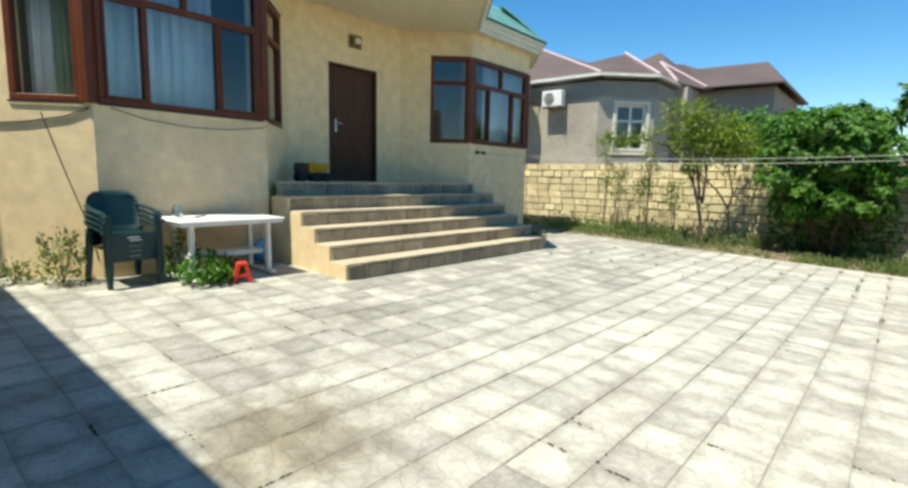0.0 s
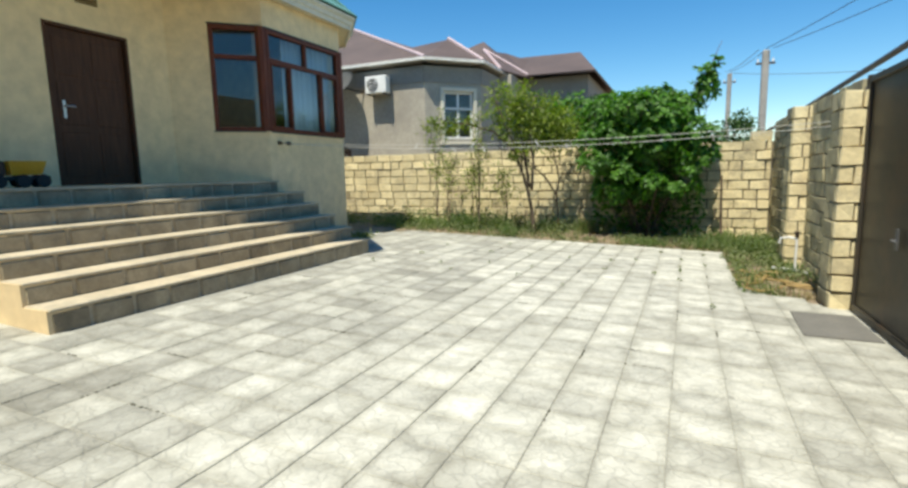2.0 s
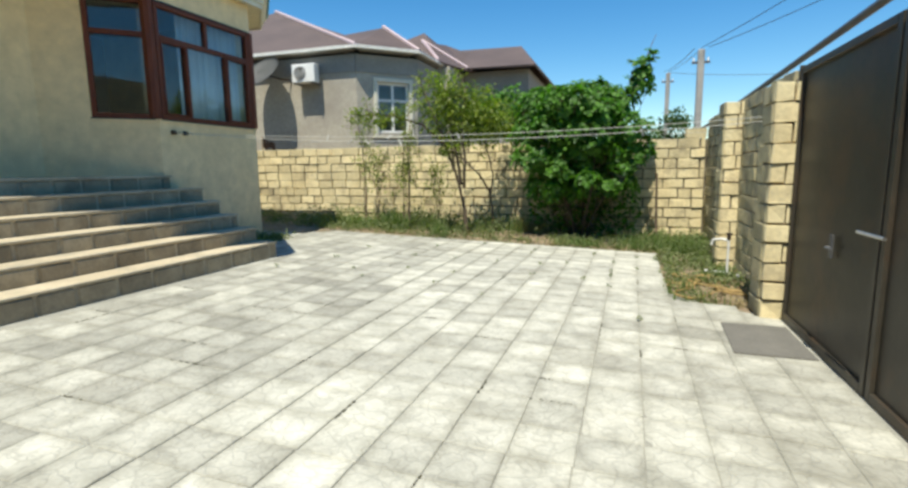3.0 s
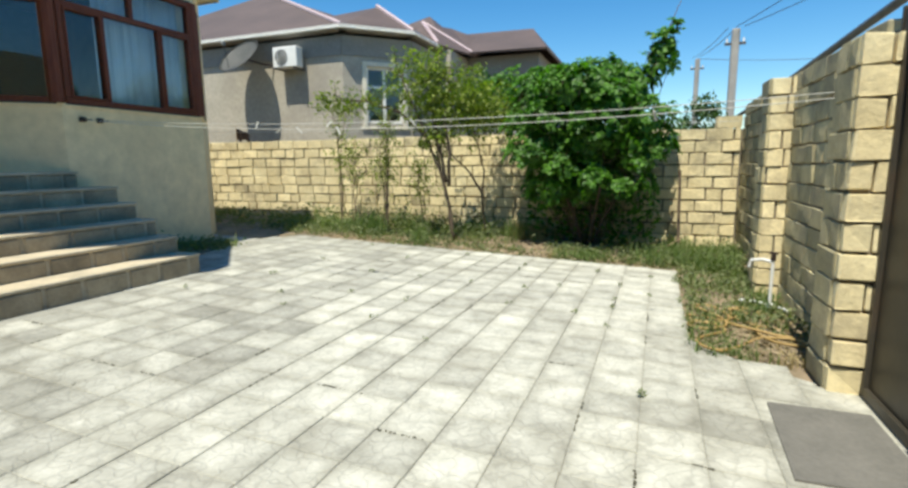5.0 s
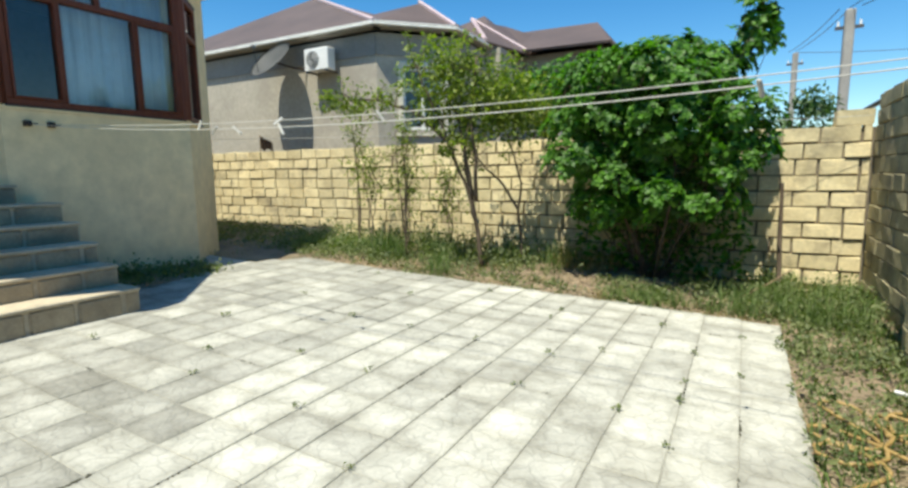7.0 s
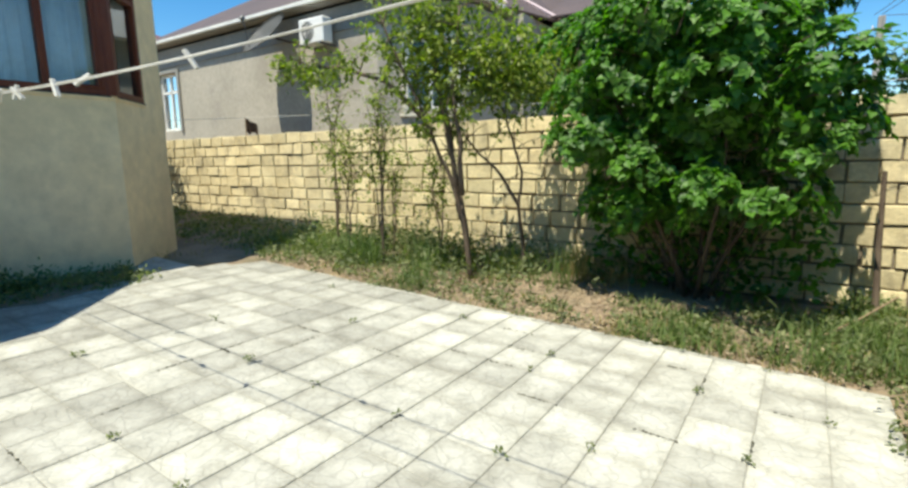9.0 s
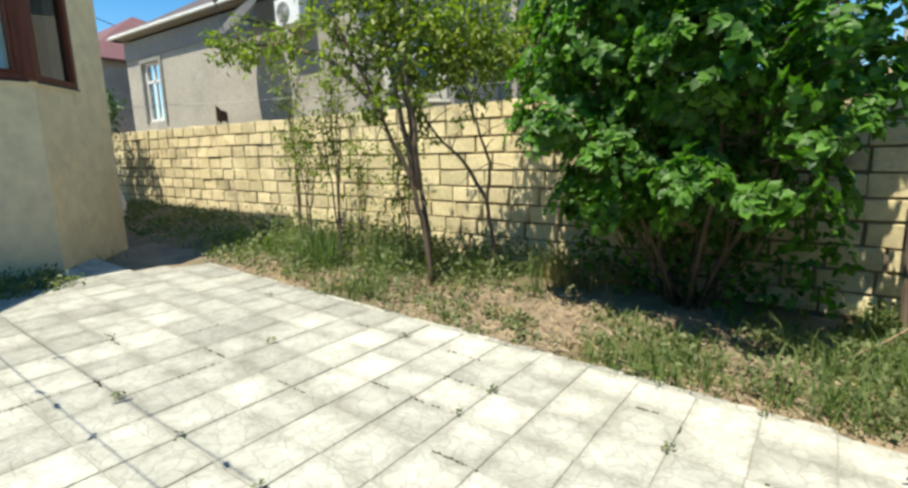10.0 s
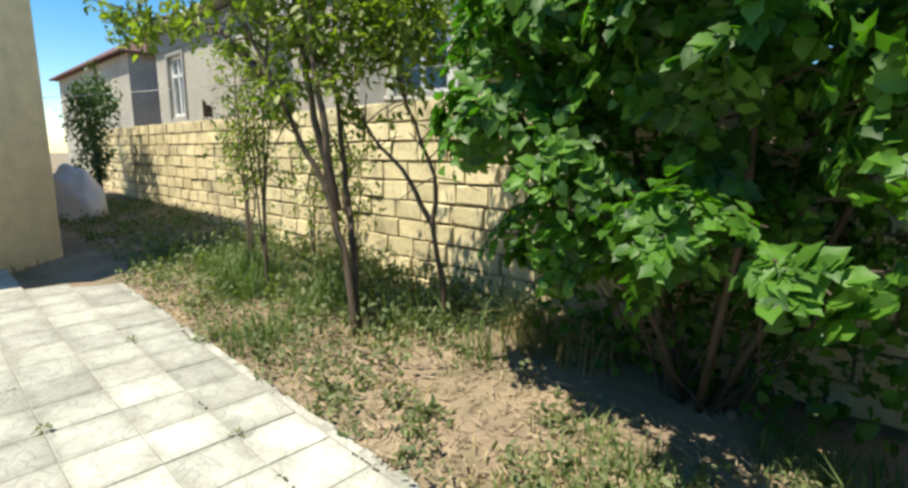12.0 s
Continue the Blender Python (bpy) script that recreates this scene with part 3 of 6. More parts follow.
window("window_6", BAY_B[2], BAY_B[3], 0.06, 0.78, SILL, HEAD, (), TRANS, "narrow brown side pane of the bay window")
for p, q in ((BAY_A[1], BAY_A[0]), (BAY_A[2], BAY_A[1]), (BAY_B[1], BAY_B[0]), (BAY_B[2], BAY_B[1])):
    bm = bmesh.new()
    bmesh.ops.create_cone(bm, cap_ends=True, segments=8, radius1=0.085, radius2=0.085, depth=HEAD - SILL, matrix=Matrix.Translation((p[0] - 0.035, p[1] - 0.02, (HEAD + SILL) / 2)) @ Matrix.Rotation(radians(22.5), 4, "Z"))
    thing("trim", bm, M["frame"], "brown corner post of the bay window", "window post", kind="structure")


def curtain(a, b, u0, u1, z0, z1, material, label, depth=0.22, waves=9):
    m, _ = face_frame(a, b)
    bm = bmesh.new()
    k = 70
    cols = []
    for i in range(k + 1):
        u = u0 + (u1 - u0) * i / k
        d = -depth - 0.025 * math.sin(i / k * waves * 6.283) - 0.012 * math.sin(i / k * waves * 15.1 + 1)
        cols.append([bm.verts.new(m @ Vector((u, d + 0.006 * math.sin(i * 0.7 + z * 3), z))) for z in (z0, (z0 + z1) / 2, z1)])
    for c, d in zip(cols, cols[1:]):
        for r in range(2):
            bm.faces.new((c[r], d[r], d[r + 1], c[r + 1]))
    ob = thing("curtain", bm, material, label, "curtain")
    ob.modifiers.new("thickness", "SOLIDIFY").thickness = 0.004
    return smooth(ob)


curtain(BAY_A[1], BAY_A[2], 0.12, 1.44, 2.0, 4.3, M["curtain"], "white sheer curtain hanging inside the bay window")
curtain(BAY_A[0], BAY_A[1], W1[0] + 0.35, W1[0] + 0.75, 2.0, 4.3, M["curtain_green"], "green drape hanging inside the bay window", 0.2, 5)
curtain(BAY_A[0], BAY_A[1], W1[0] + 0.05, W1[1] - 0.08, 2.0, 4.3, M["curtain"], "pale sheer curtain hanging behind the green drape", 0.3, 6)
curtain(BAY_B[1], BAY_B[2], 0.66, 2.0, 2.0, 4.3, M["curtain"], "white sheer curtain hanging inside the bay window")

m, _ = face_frame(BAY_A[3], BAY_B[0])
door = empty("door_1", m, "dark brown closed entrance door with raised panels", "door", kind="structure")
part("leaf", box(bmesh.new(), 0.87, 1.91, -0.14, -0.07, 1.385, 3.465, 0.006), M["door"], door)
bm = bmesh.new()
box(bm, 0.832, 0.87, -0.2, 0.006, 1.379, 3.503)
box(bm, 1.91, 1.948, -0.2, 0.006, 1.379, 3.503)
box(bm, 0.87, 1.91, -0.2, 0.006, 3.465, 3.503)
part("door_frame", bm, M["door"], door)
for u0, u1 in ((0.96, 1.33), (1.45, 1.82)):
    for z0, z1 in ((1.5, 2.1), (2.2, 2.75), (2.85, 3.35)):
        part("panel", box(bmesh.new(), u0, u1, -0.075, -0.061, z0, z1, 0.006), M["door"], door)
handle = bmesh.new()
box(handle, 1.005, 1.045, -0.07, -0.058, 2.28, 2.52, 0.004)
tube(handle, [(1.025, -0.06, 2.44), (1.025, -0.015, 2.44), (1.14, -0.012, 2.44)], 0.011)
part("door_handle", handle, M["steel"], door, "steel lever handle")

# wall lamp over the door
m2 = face_frame(BAY_A[3], BAY_B[0])[0]
lamp = empty("wall_lamp", m2 @ Matrix.Translation((1.42, 0, 3.95)), "square brass wall lamp above the door, highlight set in as a pale panel", "wall lamp")
part("back_plate", box(bmesh.new(), -0.15, 0.15, 0, 0.02, -0.12, 0.12, 0.01), M["brass"], lamp)
part("shade", box(bmesh.new(), -0.10, 0.10, 0.02, 0.10, -0.08, 0.08, 0.02), M["brass"], lamp)
# pale panel stands in for the highlight on the brass
part("shade_panel", box(bmesh.new(), -0.06, 0.06, 0.10, 0.108, -0.05, 0.05, 0.004), M["cream_trim"], lamp)

# ---- stairs ----
SX = [-5.20, -5.54, -5.87, -6.19, -6.50, -6.84]
SZ = [0.388, 0.586, 0.784, 0.982, 1.180, 1.376]
stairs = empty("stairs", pose(0, 0, 0), "six broad worn concrete steps up to the entrance", "stairs", kind="structure")
SY0, SY1 = 3.88, 8.66
srs = random.Random(31)
for i, (x, z) in enumerate(zip(SX, SZ)):
    zlow = G(x, 6) - 0.12 if i == 0 else SZ[i - 1] - 0.02
    yb = SY1 if i < 5 else 8.4
    bm = bmesh.new()
    if i < 5:
        box(bm, SX[i + 1] - 0.06, x - 0.02, SY0 + 0.01, yb - 0.01, zlow, z - 0.03)
        part("step", bm, M["step"], stairs)
        tread = box(bmesh.new(), SX[i + 1] - 0.015, x + 0.008, SY0, yb, z - 0.03, z, 0.008)
    else:
        prism(bm, [(x - 0.02, SY0 + 0.07), (x - 0.02, 8.39), (-7.0, 8.36), (-8.005, 7.40), (-8.005, 4.78), (-6.96, 3.95)], 0.2, z - 0.03)
        part("step", bm, M["step"], stairs)
        tread = prism(bmesh.new(), [(x + 0.008, SY0 + 0.06), (x + 0.008, 8.4), (-7.0, 8.36), (-8.005, 7.40), (-8.005, 4.78), (-6.96, 3.94)], z - 0.03, z)
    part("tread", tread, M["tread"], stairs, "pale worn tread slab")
    y = SY0 + (0.0 if i < 5 else 0.06)
    while y < yb - 0.05:
        w = min(srs.uniform(0.34, 0.47), yb - y)
        if yb - y - w < 0.15:
            w = yb - y
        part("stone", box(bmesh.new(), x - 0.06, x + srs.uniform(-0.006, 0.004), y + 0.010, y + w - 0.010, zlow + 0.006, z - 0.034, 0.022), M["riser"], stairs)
        y += w
# solid cheeks of the flight at both open sides
for y0, y1 in ((SY0 - 0.012, SY0 + 0.25), (SY1 - 0.25, SY1 - 0.012)):
    bm = bmesh.new()
    pts = [(-6.95, -0.1), (SX[0] - 0.012, -0.1)]
    for i in range(5):
        pts += [(SX[i] - 0.012, SZ[i] - 0.012), (SX[i + 1] - 0.012, SZ[i] - 0.012)]
    pts += [(-6.95, SZ[4] - 0.012)]
    lo = [bm.verts.new((x, y0, z)) for x, z in pts]
    hi = [bm.verts.new((x, y1, z)) for x, z in pts]
    bm.faces.new(lo)
    bm.faces.new(hi[::-1])
    for i in range(len(pts)):
        j = (i + 1) % len(pts)
        bm.faces.new((lo[i], hi[i], hi[j], lo[j]))
    bmesh.ops.triangulate(bm, faces=[f for f in bm.faces if len(f.verts) > 4])
    bmesh.ops.recalc_face_normals(bm, faces=bm.faces[:])
    part("flight_side", bm, M["plaster"] if y0 < 5 else M["step"], stairs, "cream plastered side of the flight" if y0 < 5 else "")

# ---- ground ----
bm = bmesh.new()
xs = [-220, -120, -60, -30, -18, *[-16 + 0.5 * i for i in range(40)], 6, 12, 30, 60, 120, 220]
ys = [-220, -120, -60, -30, -12, -6, -3, 0, 3, 6, 8, *[8.5 + 0.25 * i for i in range(28)], 16, 20, 40, 80, 140, 300]
grid = [[bm.verts.new((x, y, G(x, y) - 0.055 + (0.05 * noise.noise((x * 0.9, y * 0.9, 0)) + 0.03 * noise.noise((x * 3, y * 3, 4)) if 8 < y < 16 and -16 < x < 5 else 0)
                       + (0.035 if 11.6 < y < 14 else 0))) for y in ys] for x in xs]
for i in range(len(xs) - 1):
    for j in range(len(ys) - 1):
        bm.faces.new((grid[i][j], grid[i + 1][j], grid[i + 1][j + 1], grid[i][j + 1]))
ground = smooth(thing("ground", bm, M["soil"], "dry bare soil with patches of weeds", "ground", kind="structure"))

PAVED = [(-8.3, -9.0), (1.30, -9.0), (1.30, 7.96), (0.98, 8.02), (0.55, 8.28), (0.22, 8.66), (0.22, 11.05), (0.1, 11.5), (-0.1, 11.63), (-6.05, 11.63), (-6.3, 10.9), (-8.3, 10.9)]
thing("pavement_base", prism(bmesh.new(), inset(PAVED, 0.015), lambda x, y: G(x, y) - 0.12, lambda x, y: G(x, y) - 0.005), M["bed"], "sandy joints under the paving", "paving bed", kind="structure")

thing("ground_strip", prism(bmesh.new(), [(-6.945, 8.70), (-6.25, 8.74), (-6.02, 9.25), (-6.22, 9.95), (-6.60, 10.35), (-6.945, 10.46)], lambda x, y: G(x, y) - 0.02, lambda x, y: G(x, y) + 0.008), M["soil"], "strip of dark soil over the paving by the house wall", "soil", kind="structure")

# ---- yard walls: cores of mortar, blocks are laid later ----
FY, RX = 13.92, 1.27
fence = thing("wall_fence", box(bmesh.new(), -16.6, 1.47, FY + 0.035, FY + 0.17, -0.2, 1.96), M["mortar"], "yellow limestone block garden wall with open joints", "block wall", kind="structure")
side = thing("wall_gate_side", box(bmesh.new(), RX + 0.02, RX + 0.17, 8.36, 13.93, -0.3, 2.26), M["mortar"], "weathered limestone block wall with mossy stains", "block wall", kind="structure")
pillar_1 = thing("wall_pillar_1", box(bmesh.new(), 1.045, 1.40, 7.975, 8.34, -0.3, 2.15), M["mortar"], "limestone block gate pillar with ragged joints", "pillar", kind="structure")
pillar_2 = thing("wall_pillar_2", box(bmesh.new(), 1.055, 1.27, 10.625, 10.99, -0.3, 2.22), M["mortar"], "limestone block buttress of the yard wall", "pillar", kind="structure")
# plain walls that close the yard behind
thing("wall_behind", box(bmesh.new(), -7.55, 1.3, -3.0, -1.0, -0.3, 4.45), M["plaster"], "plain plastered building behind the yard", "wall", kind="structure")
thing("wall_yard_south", box(bmesh.new(), 1.3, 1.5, -3.0, 4.4, -0.3, 2.3), M["cement"], "plain yard wall beside the gate", "wall", kind="structure")


# ---- gate, pipes, poles and lines ----
gate = empty("gate", pose(1.24, 0, 0), "tall brown sheet-steel double gate, closed", "gate")
for y0, y1 in ((6.12, 7.95), (4.25, 6.09)):
    leaf = part("gate_leaf", box(bmesh.new(), 0.0, 0.03, y0, y1, -0.066, 2.30, 0.004), M["gate"], gate)
    bm = bmesh.new()
    for a, b in ((y0, y0 + 0.06), (y1 - 0.06, y1)):
        box(bm, -0.03, 0.0, a, b, -0.066, 2.30, 0.004)
    box(bm, -0.03, 0.0, y0 + 0.06, y1 - 0.06, 2.24, 2.30, 0.004)
    box(bm, -0.03, 0.0, y0 + 0.06, y1 - 0.06, -0.066, 0.0, 0.004)
    part("gate_frame", bm, M["gate"], leaf)
part("gate_post", box(bmesh.new(), -0.035, 0.06, 7.952, 7.98, -0.1, 2.32), M["gate"], gate)
part("bolt", tube(bmesh.new(), [(-0.06, 6.35, 0.98), (-0.06, 5.98, 0.98)], 0.012), M["steel"], gate, "steel sliding bolt")
bm = tube(bmesh.new(), [(-0.03, 6.85, 0.80), (-0.07, 6.85, 0.80), (-0.07, 6.72, 0.80)], 0.011)
box(bm, -0.04, -0.028, 6.82, 6.88, 0.72, 0.90, 0.003)
part("gate_handle", bm, M["pipe"], gate, "dark steel handle")
thing("drain_cover", prism(bmesh.new(), [(0.58, 6.70), (1.17, 6.76), (1.17, 7.62), (0.62, 7.56)], lambda x, y: G(x, y) - 0.03, lambda x, y: G(x, y) + 0.012), M["slab"], "grey concrete slab set flush before the gate", "slab")
gas = thing("gas_pipe", tube(bmesh.new(), [(1.33, 21.0, 2.18), (1.33, 14.2, 2.28), (1.33, 8.2, 2.46), (1.33, 3.2, 2.62)], 0.032, sides=8), M["pipe"], "dark painted gas pipe running above the wall", "pipe")
for y in (3.4, 13.6):
    z = 2.62 if y < 5 else 2.30
    part("bracket", tube(bmesh.new(), [(1.33, y, z - 0.02), (1.38, y, 1.9)], 0.016), M["pipe"], gas)
tap = empty("garden_tap", pose(1.08, 10.02, G(1.08, 10.02)) @ Matrix.Diagonal((0.8, 0.8, 0.82, 1)), "white plastic garden tap standing by the wall", "tap")
part("riser", tube(bmesh.new(), [(0, 0, -0.06), (0, 0, 0.62)], 0.02, sides=8), M["white"], tap)
part("spout", tube(bmesh.new(), [(0.0, 0, 0.60), (-0.1, 0.06, 0.62), (-0.22, 0.14, 0.59), (-0.24, 0.15, 0.50)], 0.02, sides=8), M["white"], tap)
part("valve", box(tube(bmesh.new(), [(0, 0, 0.62), (0.0, 0, 0.70)], 0.03, sides=8), -0.05, 0.05, -0.012, 0.012, 0.70, 0.73, 0.004), M["brown_dark"], tap)
part("feed_pipe", tube(bmesh.new(), [(-0.32, 0.18, 0.05), (-0.1, 0.05, 0.06), (0.04, 0, 0.05), (0.16, -0.25, 0.05)], 0.018, sides=8), M["white"], tap)
random.seed(4)
pts = []
hx, hy, hd = 0.55, 9.35, 0.4
hrs = random.Random(8)
for i in range(120):
    hd += 0.34 * math.sin(i * 0.21) + hrs.uniform(-0.25, 0.25) + 0.12
    back = math.atan2(8.98 - hy, 0.72 - hx)
    far = math.hypot((0.72 - hx) / 0.38, (8.92 - hy) / 0.62)
    if far > 1:
        hd += 0.55 * math.sin(back - hd)
    hx, hy = hx + 0.075 * math.cos(hd), hy + 0.075 * math.sin(hd)
    pts.append((hx, hy, G(hx, hy) + 0.012 + 0.03 * (0.5 + 0.5 * math.sin(i * 0.31)) + hrs.uniform(0, 0.006)))
smooth(thing("garden_hose", tube(bmesh.new(), pts, 0.012, sides=6), M["hose"], "tangled yellow garden hose on the weeds", "hose"))


def pole(x, y, top, r, label):
    p = empty("utility_pole", pose(x, y, G(x, y) - 0.3), label, "utility pole", "poles along the lane")
    part("shaft", box(bmesh.new(), -r, r, -r, r, 0, top + 0.3, 0.03), M["concrete"], p)
    part("cross_arm", box(bmesh.new(), -0.28, 0.28, -0.04, 0.04, top - 0.15, top - 0.08), M["pipe"], p)
    for u in (-0.22, 0, 0.22):
        part("insulator", tube(bmesh.new(), [(u, 0, top - 0.08), (u, 0, top + 0.04)], 0.03, 0.02, 8), M["white"], p)
    return p


pole(1.98, 21.8, 5.40, 0.105, "square grey concrete pole with overhead wires")
pole(1.55, 30.5, 6.1, 0.10, "square grey concrete pole farther along the lane")
for k, (a, b, d) in enumerate((((1.98, 21.8, 5.32), (6.5, 6.0, 6.3), 0.25), ((2.2, 21.8, 5.32), (8.0, 9.0, 6.2), 0.25), ((1.98, 21.8, 5.3), (1.55, 30.5, 6.05), 0.1),
                               ((1.76, 21.8, 5.3), (1.33, 30.5, 6.05), 0.1), ((1.55, 30.5, 6.0), (9, 26, 5.0), 0.2), ((-16.5, 15.3, 5.0), (-7.5, 4.0, 5.9), 0.2))):
    thing("overhead_wire", tube(bmesh.new(), sag(a, b, d), 0.011, sides=5), M["wire"], "thin dark overhead wire", "wire", "overhead wires")
LINES = [((-6.86, 8.62, 2.02), (1.26, 8.60, 1.89), 0.17), ((-6.86, 8.83, 2.03), (1.26, 8.83, 1.95), 0.125), ((-7.86, 11.50, 2.05), (1.26, 13.7, 2.08), 0.05)]
for i, (a, b, d) in enumerate(LINES):
    ln = thing("clothes_line", tube(bmesh.new(), sag(a, b, d, 20), 0.0034 if i < 2 else 0.003, sides=6), M["line"], "pale clothes line stretched across the yard", "clothes line", "clothes lines")
    for t in (((0.31, 0.43, 0.55) if i else (0.37, 0.40, 0.46, 0.83)) if i < 2 else ()):
        p = Vector(a).lerp(Vector(b), t) - Vector((0, 0, d * 4 * t * (1 - t)))
        tilt = Matrix.Translation(p) @ pose(0, 0, 0, 30 * math.sin(t * 40), 50 * math.sin(t * 90), 25)
        bm = box(bmesh.new(), -0.007, 0.007, -0.010, -0.002, -0.06, 0.03, 0, tilt)
        box(bm, -0.007, 0.007, 0.002, 0.010, -0.06, 0.03, 0, tilt)
        thing("clothes_peg", bm, M["line"], "pale clothes peg clipped on the line", "clothes peg", "pegs on the line")
for y in (8.60, 8.82):
    bm = box(bmesh.new(), -6.95, -6.90, y - 0.035, y + 0.035, 2.00, 2.06, 0.006)
    tube(bm, [(-6.90, y, 2.03), (-6.86, y, 2.02), (-6.85, y + 0.06, 2.03)], 0.008)
    thing("line_hook", bm, M["brown_dark"], "rusty hook plate in the plaster under the window", "hook", "hooks on the house wall")
# loose cables on the house wall
m, _ = face_frame(BAY_A[1], BAY_A[2])
thing("wall_cable", tube(bmesh.new(), [m @ Vector(p) for p in ((0.15, 0.06, 2.18), (0.5, 0.05, 2.09), (1.0, 0.05, 2.04), (1.5, 0.05, 2.05), (2.0, 0.06, 2.12), (2.06, 0.03, 2.16))], 0.006, sides=5), M["wire"], "thin cable sagging under the bay window", "cable")
m, _ = face_frame(BAY_A[0], BAY_A[1])
thing("wall_cable", tube(bmesh.new(), [m @ Vector(p) for p in ((1.33, 0.014, 2.16), (1.1, 0.014, 2.06), (0.7, 0.014, 1.99), (0.2, 0.014, 1.95), (0.0, 0.014, 1.94))], 0.011, sides=6), M["wire"], "thick dark cable along the bay wall", "cable")
thing("wall_cable", tube(bmesh.new(), [m @ Vector(p) for p in ((0.85, 0.008, 2.1), (1.05, 0.008, 1.45), (1.25, 0.008, 0.85), (1.33, 0.008, 0.45))], 0.006, sides=5), M["wire"], "thin cable hanging down the plaster", "cable")

# ---- table, chairs and toys by the house ----
tz = G(-6.4, 2.8)
table = empty("garden_table", pose(-6.40, 2.86, tz), "white plastic garden table with a low shelf bar", "table")
bm = box(bmesh.new(), -0.45, 0.45, -0.63, 0.63, 0.695, 0.722, 0.012)
box(bm, -0.43, 0.43, -0.61, 0.61, 0.655, 0.695, 0.006)
part("tabletop", bm, M["white"], table)
for y in (-0.44, 0.5):
    for x in (-0.24, 0.24):
        part("leg", box(bmesh.new(), x - 0.04, x + 0.04, y - 0.03, y + 0.03, 0.04, 0.66, 0.012), M["white"], table)
    part("foot", box(bmesh.new(), -0.38, 0.38, y - 0.035, y + 0.035, 0.0, 0.05, 0.016), M["white"], table)
part("shelf_bar", box(bmesh.new(), -0.12, 0.12, -0.44, 0.5, 0.24, 0.30, 0.012), M["white"], table)
jar = empty("glass_jar", pose(-6.52, 2.42, tz + 0.722), "small clear glass jar standing on the table", "jar")
bm = bmesh.new()
prof = [(0.0, 0.002), (0.05, 0.002), (0.055, 0.02), (0.055, 0.11), (0.04, 0.13), (0.042, 0.15), (0.037, 0.15), (0.035, 0.13), (0.049, 0.11), (0.049, 0.02), (0.0, 0.012)]
bmesh.ops.spin(bm, geom=[g for i in range(len(prof) - 1) for g in [bm.edges.new((bm.verts.new((prof[i][0], 0, prof[i][1])), bm.verts.new((prof[i + 1][0], 0, prof[i + 1][1]))))]] + bm.verts[:], axis=(0, 0, 1), cent=(0, 0, 0), angle=2 * math.pi, steps=20)
bmesh.ops.remove_doubles(bm, verts=bm.verts[:], dist=0.0004)
smooth(part("body", bm, M["glass"], jar))
thing("stick", tube(bmesh.new(), [(-6.35, 2.55, tz + 0.731), (-6.6, 2.78, tz + 0.733)], 0.008, sides=6), M["twig"], "thin stick lying on the table", "stick")


